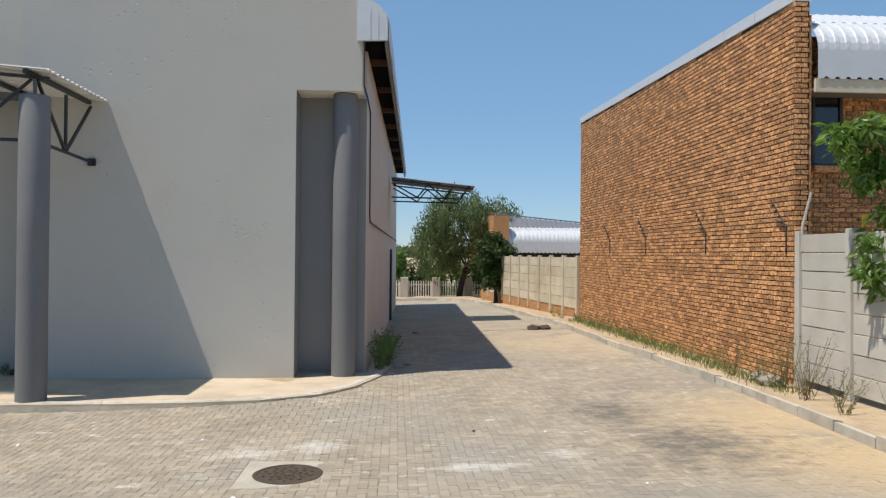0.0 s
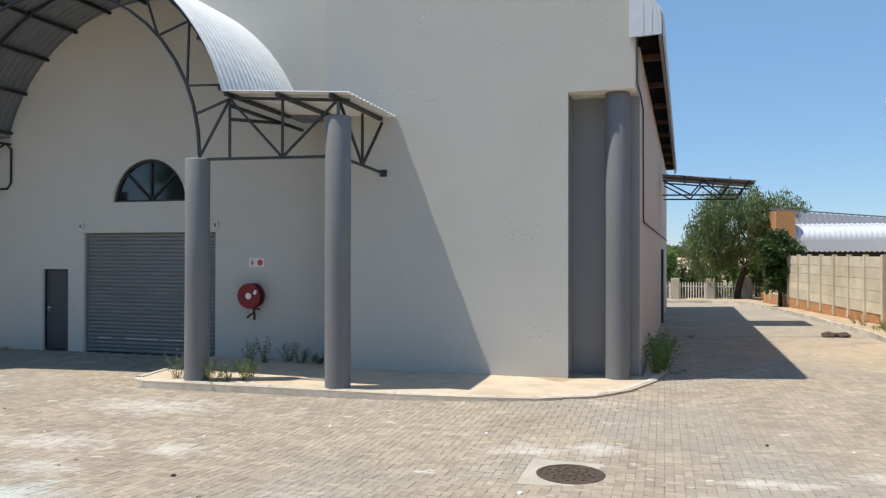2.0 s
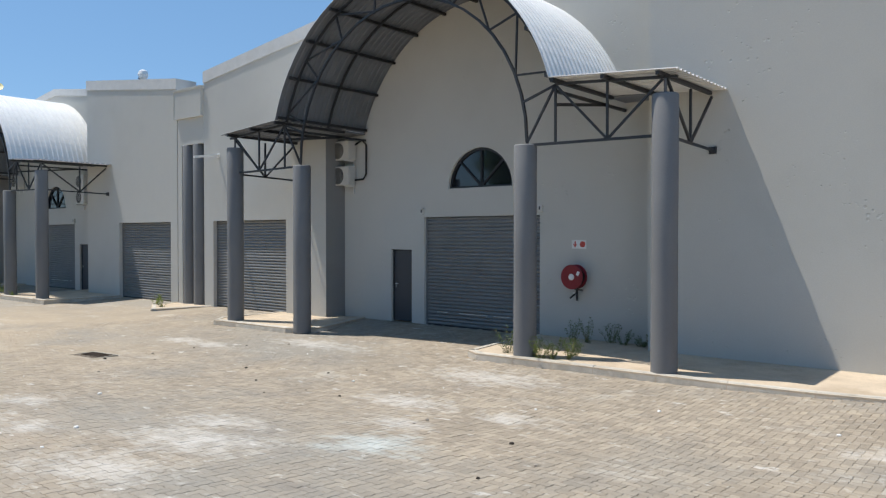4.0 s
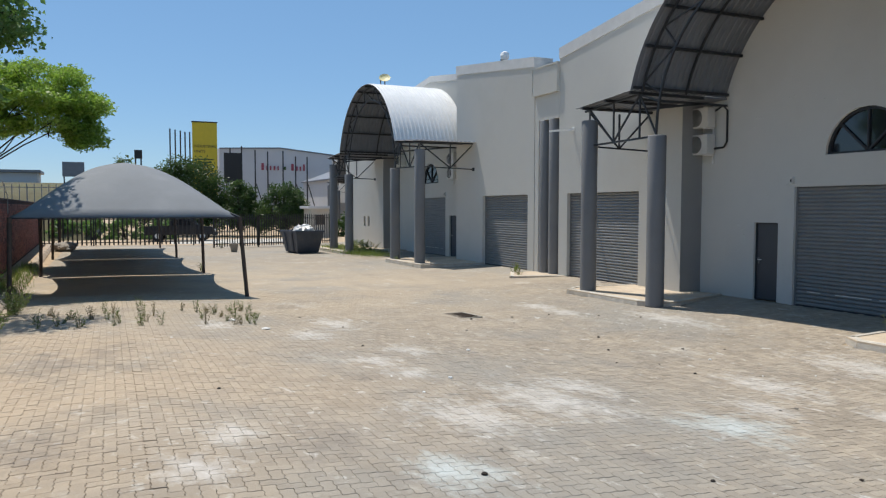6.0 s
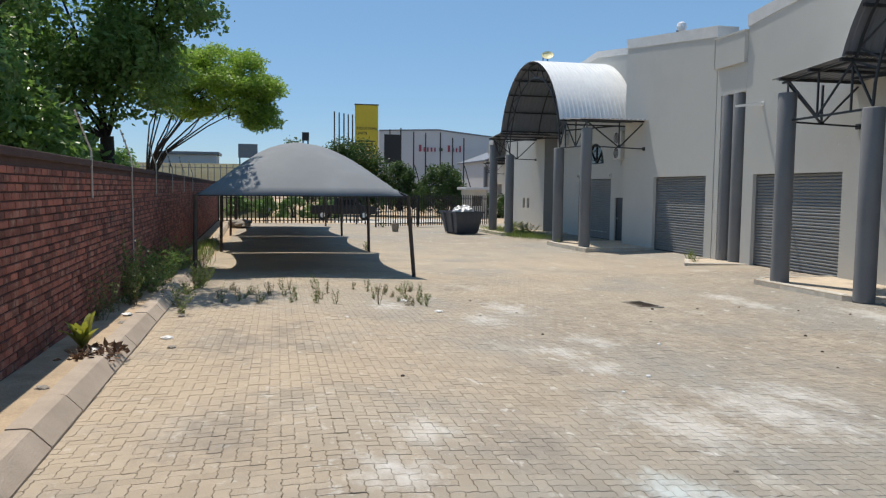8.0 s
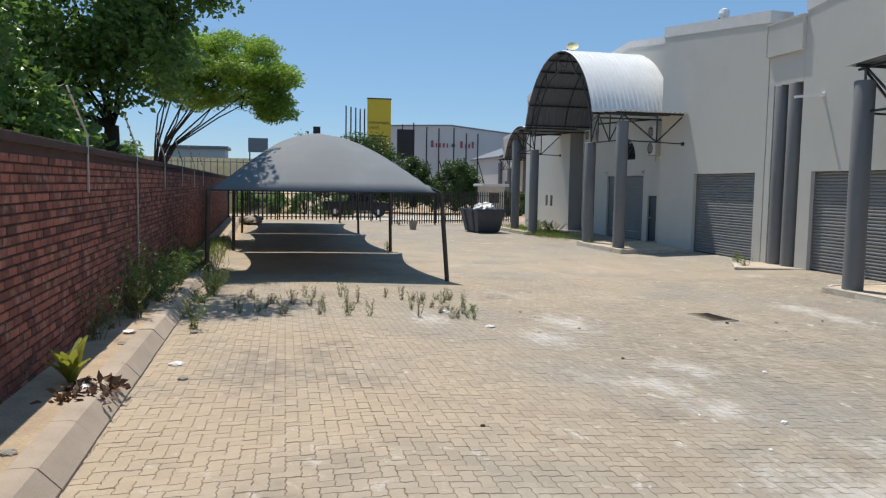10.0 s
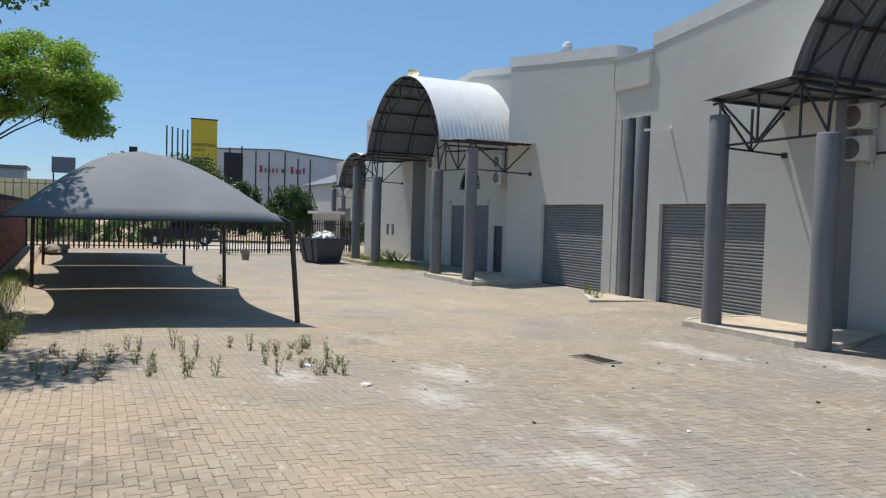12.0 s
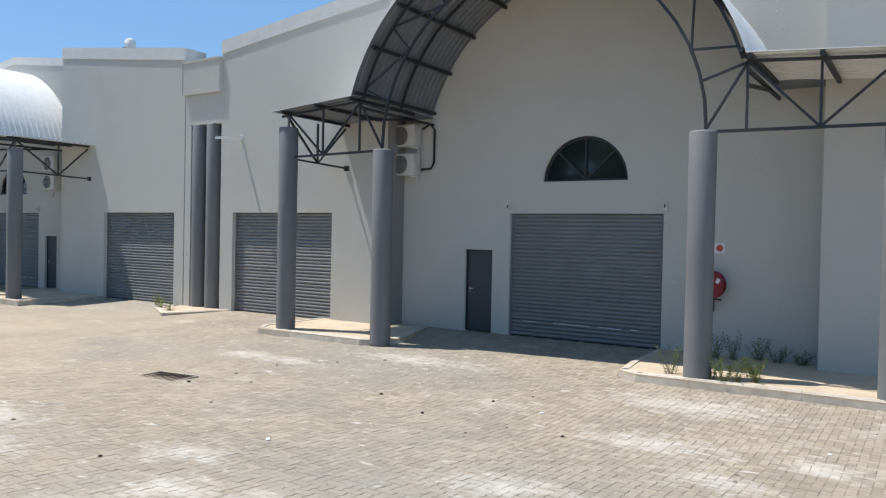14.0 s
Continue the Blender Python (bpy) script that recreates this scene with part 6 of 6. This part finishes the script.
bank = bmesh.new()
prism(bank, [(-60, -1), (-64, 1.6), (-72, 3.4), (-84, 4.6), (-120, 5.0), (-120, -1)], "y", -60.0, -1.5)
tagged(part("ground_bank", bank, DRYGRASS), "dry yellow grass bank beyond the fence", "bank", kind="structure")
palisade("palisade_fence", (-66, -30), (-66, -2), 1.8, "thin steel fence on the grass bank", 2.2, 0.5, GREY_AND_UNDERSHADE, 0.05)
root = thing("low_building", pose(-118, -13, 4.6), "far pale flat-roofed building on the bank", "building")
part("wall", rounded(-3, 3, -4, 4, -1, 2.2, 0.05), WAREHOUSE, root)
part("roof", rounded(-3.4, 3.4, -4.4, 4.4, 2.2, 2.6, 0.05), GREY_AND_UNDERSHADE, root)
road = bmesh.new()
box(road, -61.0, -54.0, -60.0, 80.0, -0.5, -0.28)
tagged(part("road", road, CONCRETE), "pale concrete street beyond the fence", "road", kind="structure")


def pickup(m):
    root = thing("pickup_truck", m, "dark parked pickup truck behind the fence", "car")
    ring = [(-2.5, 0.45), (2.4, 0.45), (2.5, 0.85), (2.35, 1.02), (1.35, 1.10), (0.75, 1.62), (-0.55, 1.66), (-0.75, 1.12), (-2.5, 1.08)]
    bm = bmesh.new()
    prism(bm, ring, "y", -0.86, 0.86)
    bmesh.ops.bevel(bm, geom=bm.edges[:], offset=0.05, segments=2, affect="EDGES")
    part("body", bm, CARPAINT, root)
    for s in (-1, 1):
        bm = bmesh.new()
        prism(bm, [(-0.5, 1.16), (1.15, 1.16), (0.72, 1.55), (-0.45, 1.58)], "y", s * 0.865, s * 0.875)
        part("side_window", bm, GLASSDARK, root)
        for x in (-1.55, 1.6):
            bm = bmesh.new()
            lathe(bm, [(0.2, -0.11), (0.36, -0.10), (0.38, 0.0), (0.36, 0.10), (0.2, 0.11)], 24)
            w = part("wheel", bm, RUBBER, root)
            w.matrix_basis = pose(x, s * 0.78, 0.38, 90, 0, 0)
            bm = bmesh.new()
            lathe(bm, [(0.19, -0.115), (0.21, 0.0), (0.19, 0.115)], 16)
            part("rim", bm, SHEET, w)
        part("headlight", rounded(2.42, 2.5, s * 0.62 - 0.14, s * 0.62 + 0.14, 0.72, 0.9, 0.02), WHITE, root)
    part("bumper", rounded(2.45, 2.6, -0.85, 0.85, 0.42, 0.62, 0.03), STEEL, root)
    return root


pickup(pose(-59.5, 4.6, -0.28, 0, 0, 78))

# ---- far end of the lane ----
root = thing("brick_building", pose(0, 0, 0), "far orange brick building with a white bullnose roof", "building")
bm = bmesh.new()
prism(bm, [(44.0, -1), (58.0, -1), (58.0, 5.2), (44.0, 4.55)], "x", 5.65, 6.6)
prism(bm, [(6.5, -1), (20.0, -1), (20.0, 3.3), (6.5, 3.5)], "y", 45.6, 45.9)
part("wall", bm, BRICK, root)
prof = [(47.0, 4.0), (45.0, 3.75)] + [(45.0 - 0.9 * math.sin(math.pi / 2 * k / 8), 3.0 + 0.72 * math.cos(math.pi / 2 * k / 8)) for k in range(9)] + [(44.1, 2.35)]
rows = [[(6.6 + x, y, z + h) for x, h in ribbed(40, 0.25, 0.05)] for y, z in prof]
strip_sheet("roof_sheet", rows, WHITESHEET, root, "curved white ribbed sheeting")
rows = [[(6.5 + x, 46.0 + t * 0.8, 3.72 + t * (0.95 - 0.085 * x) + h) for x, h in ribbed(42, 0.32, 0.06)] for t in (0, 0.5, 1)]
strip_sheet("roof_slope", rows, GREY_AND_UNDERSHADE, root, "grey ribbed roof slope")
part("roof_edge", sweep([(5.5, 45.6, 4.78), (18.5, 45.6, 3.6)], 0.07), GREY_AND_UNDERSHADE, root)
# the shadow below the eave is a black strip
part("shadow_gap", rounded(6.6, 18.0, 45.4, 45.6, 1.6, 2.5, 0.01), BLACK, root, "black strip standing for the shadow under the eave")
for k in range(5):
    x = -1.6 + 2.1 * k
    tagged(part("pillar", rounded(-0.25, 0.25, -0.25, 0.25, -0.5, 1.6, 0.03), CONCRETE), "pale plastered fence pillar at the street", "pillar", "street fence pillars").matrix_basis = pose(x, 49.5, -0.9)
    palisade("palisade_fence", (x + 0.3, 49.5), (x + 1.8, 49.5), 1.35, "white steel fence panel between pillars", -0.85, 0.16, WHITE)
hill = bmesh.new()
prism(hill, [(-300, -20), (300, -20), (300, 8), (140, 14), (20, 9), (-80, 13), (-300, 9)], "y", 700.0, 760.0)
tagged(part("backdrop", hill, GREYLEAF), "hazy distant wooded ridge", "ridge", kind="structure")

# ---- brick courses ----
brick_field(brick_root, BR_LEN, -0.1, brick_top, BRICK, BRICKONE, "brick", 0.0, lambda a, z: a > BR_LEN - 2.6 and z > 0.2 and z < 4.0)
end = tagged(new("wall_brick_end"), "end face of the orange brick gable wall", "wall", kind="structure")
end.matrix_basis = pose(6.66, 12.25, 0)
brick_field(end, 0.24, -0.1, lambda d: brick_top(BR_LEN), BRICK, BRICKONE, "brick", 0.0, lambda a, z: False, seed=9)
back_end = tagged(new("wall_brick_shade"), "shaded brick wall under the white eave", "wall", kind="structure")
back_end.matrix_basis = pose(6.95, 12.79, 0)
brick_field(back_end, 4.0, 1.8, lambda d: 5.6, BRICK, BRICKONE, "brick", 0.0, lambda a, z: False, seed=10)
face = tagged(new("wall_boundary_face"), "worn red brick face of the boundary wall", "wall", kind="structure")
face.matrix_basis = pose(0, wall_line(0), 0, 0, 0, WALL_TURN) @ pose(6.6, -0.012, 0, 0, 0, 180)
brick_field(face, 59.5, 0.0, lambda d: 2.40, REDBRICK, REDBRICKONE, "brick", 0.0, lambda a, z: 17.1 < a < 21.1 and z > 0.2, seed=4)


# ---- pavers ----
def paver_field():
    """Herringbone pavers of 200 by 100 mm over the yard; those the walker stands nearest to are single pieces."""
    w, g, e, dep, wave = 0.102, 0.0006, 0.0062, 0.0065, 0.0055
    rng = random.Random(21)
    root = tagged(new("pavement_yard"), "buff-grey herringbone block paving with lime stains", "paving", kind="structure")

    def shape(a, b):
        """A worn block whose long sides wave a little, as interlocking pavers do."""
        ln, sh = max(a, b), min(a, b)
        ring = [(0, 0), (ln * 0.25, -wave), (ln * 0.5, 0), (ln * 0.75, wave), (ln, 0), (ln, sh), (ln * 0.75, sh + wave), (ln * 0.5, sh), (ln * 0.25, sh - wave), (0, sh)]
        lo, hi = [], []
        for px, py in ring:
            cx, cy = (px - ln / 2) / (ln / 2), (py - sh / 2) / (sh / 2)
            lo.append((px - g * cx, py - g * max(-1, min(1, cy)), -dep))
            hi.append((px - (g + e) * (1 if cx > 0.9 else -1 if cx < -0.9 else 0), py - (g + e) * (1 if cy > 0 else -1), 0))
        v = lo + hi
        if b > a:
            v = [(sh - y, x, z) for x, y, z in v]
        n = len(ring)
        return v, [tuple(range(n, 2 * n))] + [(i, (i + 1) % n, n + (i + 1) % n, n + i) for i in range(n)]

    def zigzag(nx, ny, m=0.0065, inset=0.0046):
        """An interlocking block: every unit of its outline swings out and in, so that neighbours fit."""
        ring = []
        for i in range(nx):
            ring += [(i, 0), (i + 0.25, m / w), (i + 0.75, -m / w)]
        for i in range(ny):
            ring += [(nx, i), (nx + m / w, i + 0.25), (nx - m / w, i + 0.75)]
        for i in range(nx, 0, -1):
            ring += [(i, ny), (i - 0.25, ny - m / w), (i - 0.75, ny + m / w)]
        for i in range(ny, 0, -1):
            ring += [(0, i), (-m / w, i - 0.25), (m / w, i - 0.75)]
        n = len(ring)
        lo, hi = [], []
        for i, (px, py) in enumerate(ring):
            (ax, ay), (bx, by) = ring[i - 1], ring[(i + 1) % n]
            side = Vector((ay - by, bx - ax)).normalized()
            lo.append((px * w + side.x * g, py * w + side.y * g, -dep))
            hi.append((px * w + side.x * inset, py * w + side.y * inset, 0))
        return lo + hi, [tuple(range(n, 2 * n))] + [(i, (i + 1) % n, n + (i + 1) % n, n + i) for i in range(n)]
    plain = (shape(2 * w, w), shape(w, 2 * w))
    kinds = (zigzag(2, 1), zigzag(1, 2))
    one = []
    for v, f in kinds:
        me = bpy.data.meshes.new("paver")
        me.from_pydata(v, [], f)
        me.materials.append(PAVINGONE)
        one.append(me)
    base = [np.array(v) for v, f in kinds + plain]
    fac = [f for v, f in kinds + plain]
    verts, faces, count, single = [], [], 0, 0

    def inside(x, y, ring):
        hit = False
        for (ax, ay), (bx, by) in zip(ring, ring[1:] + ring[:1]):
            if (ay > y) != (by > y) and x < (bx - ax) * (y - ay) / (by - ay) + ax:
                hit = not hit
        return hit
    x0, x1, y0, y1 = -22.0, 5.9, -2.6, 24.0
    for c in range(int((x1 - x0) / w)):
        x = x0 + c * w
        for r in range(int((y1 - y0) / w)):
            k = (c - r) % 4
            if k in (1, 2):
                continue
            y = y0 + r * w
            if y < kerb_line(x) - 0.28 or (y > 15.15 and x < -0.55) or (y > 11.7 and x < 0.2 and (inside(x + 0.1, y + 0.1, right_island) or inside(x + 0.1, y + 0.1, left_island))):
                continue
            kind = 0 if k == 0 else 1
            z = ground(x + w, y + w / 2)
            zx, zy = ground(x + w + 0.2, y + w / 2) - z, ground(x + w, y + w / 2 + 0.2) - z
            lift = rng.uniform(-0.002, 0.002)
            if single < 300 and -7.4 < x < -5.6 and 1.2 < y < 5.0:
                piece("paver", one[kind], root, pose(x, y, z + lift - (zx + zy) * 0.25, math.degrees(zy / 0.2), -math.degrees(zx / 0.2), 0))
                single += 1
                continue
            if not (-14.0 < x < 4.5 and y < 10.5):
                kind += 2
            b = base[kind].copy()
            b[:, 2] += z + lift + (b[:, 0] - w) * zx / 0.2 + (b[:, 1] - w / 2) * zy / 0.2 + b[:, 0] * rng.uniform(-0.012, 0.012)
            b[:, 0] += rng.uniform(-0.0018, 0.0018)
            b[:, 0] += x
            b[:, 1] += y
            verts.append(b)
            faces += [tuple(count + i for i in q) for q in fac[kind]]
            count += len(b)
    me = bpy.data.meshes.new("paver_field")
    me.from_pydata(np.concatenate(verts).tolist(), [], faces)
    me.materials.append(PAVING)
    ob = new("paver_field", me)
    ob.parent = root
    ob["kind"] = "stuff"


paver_field()
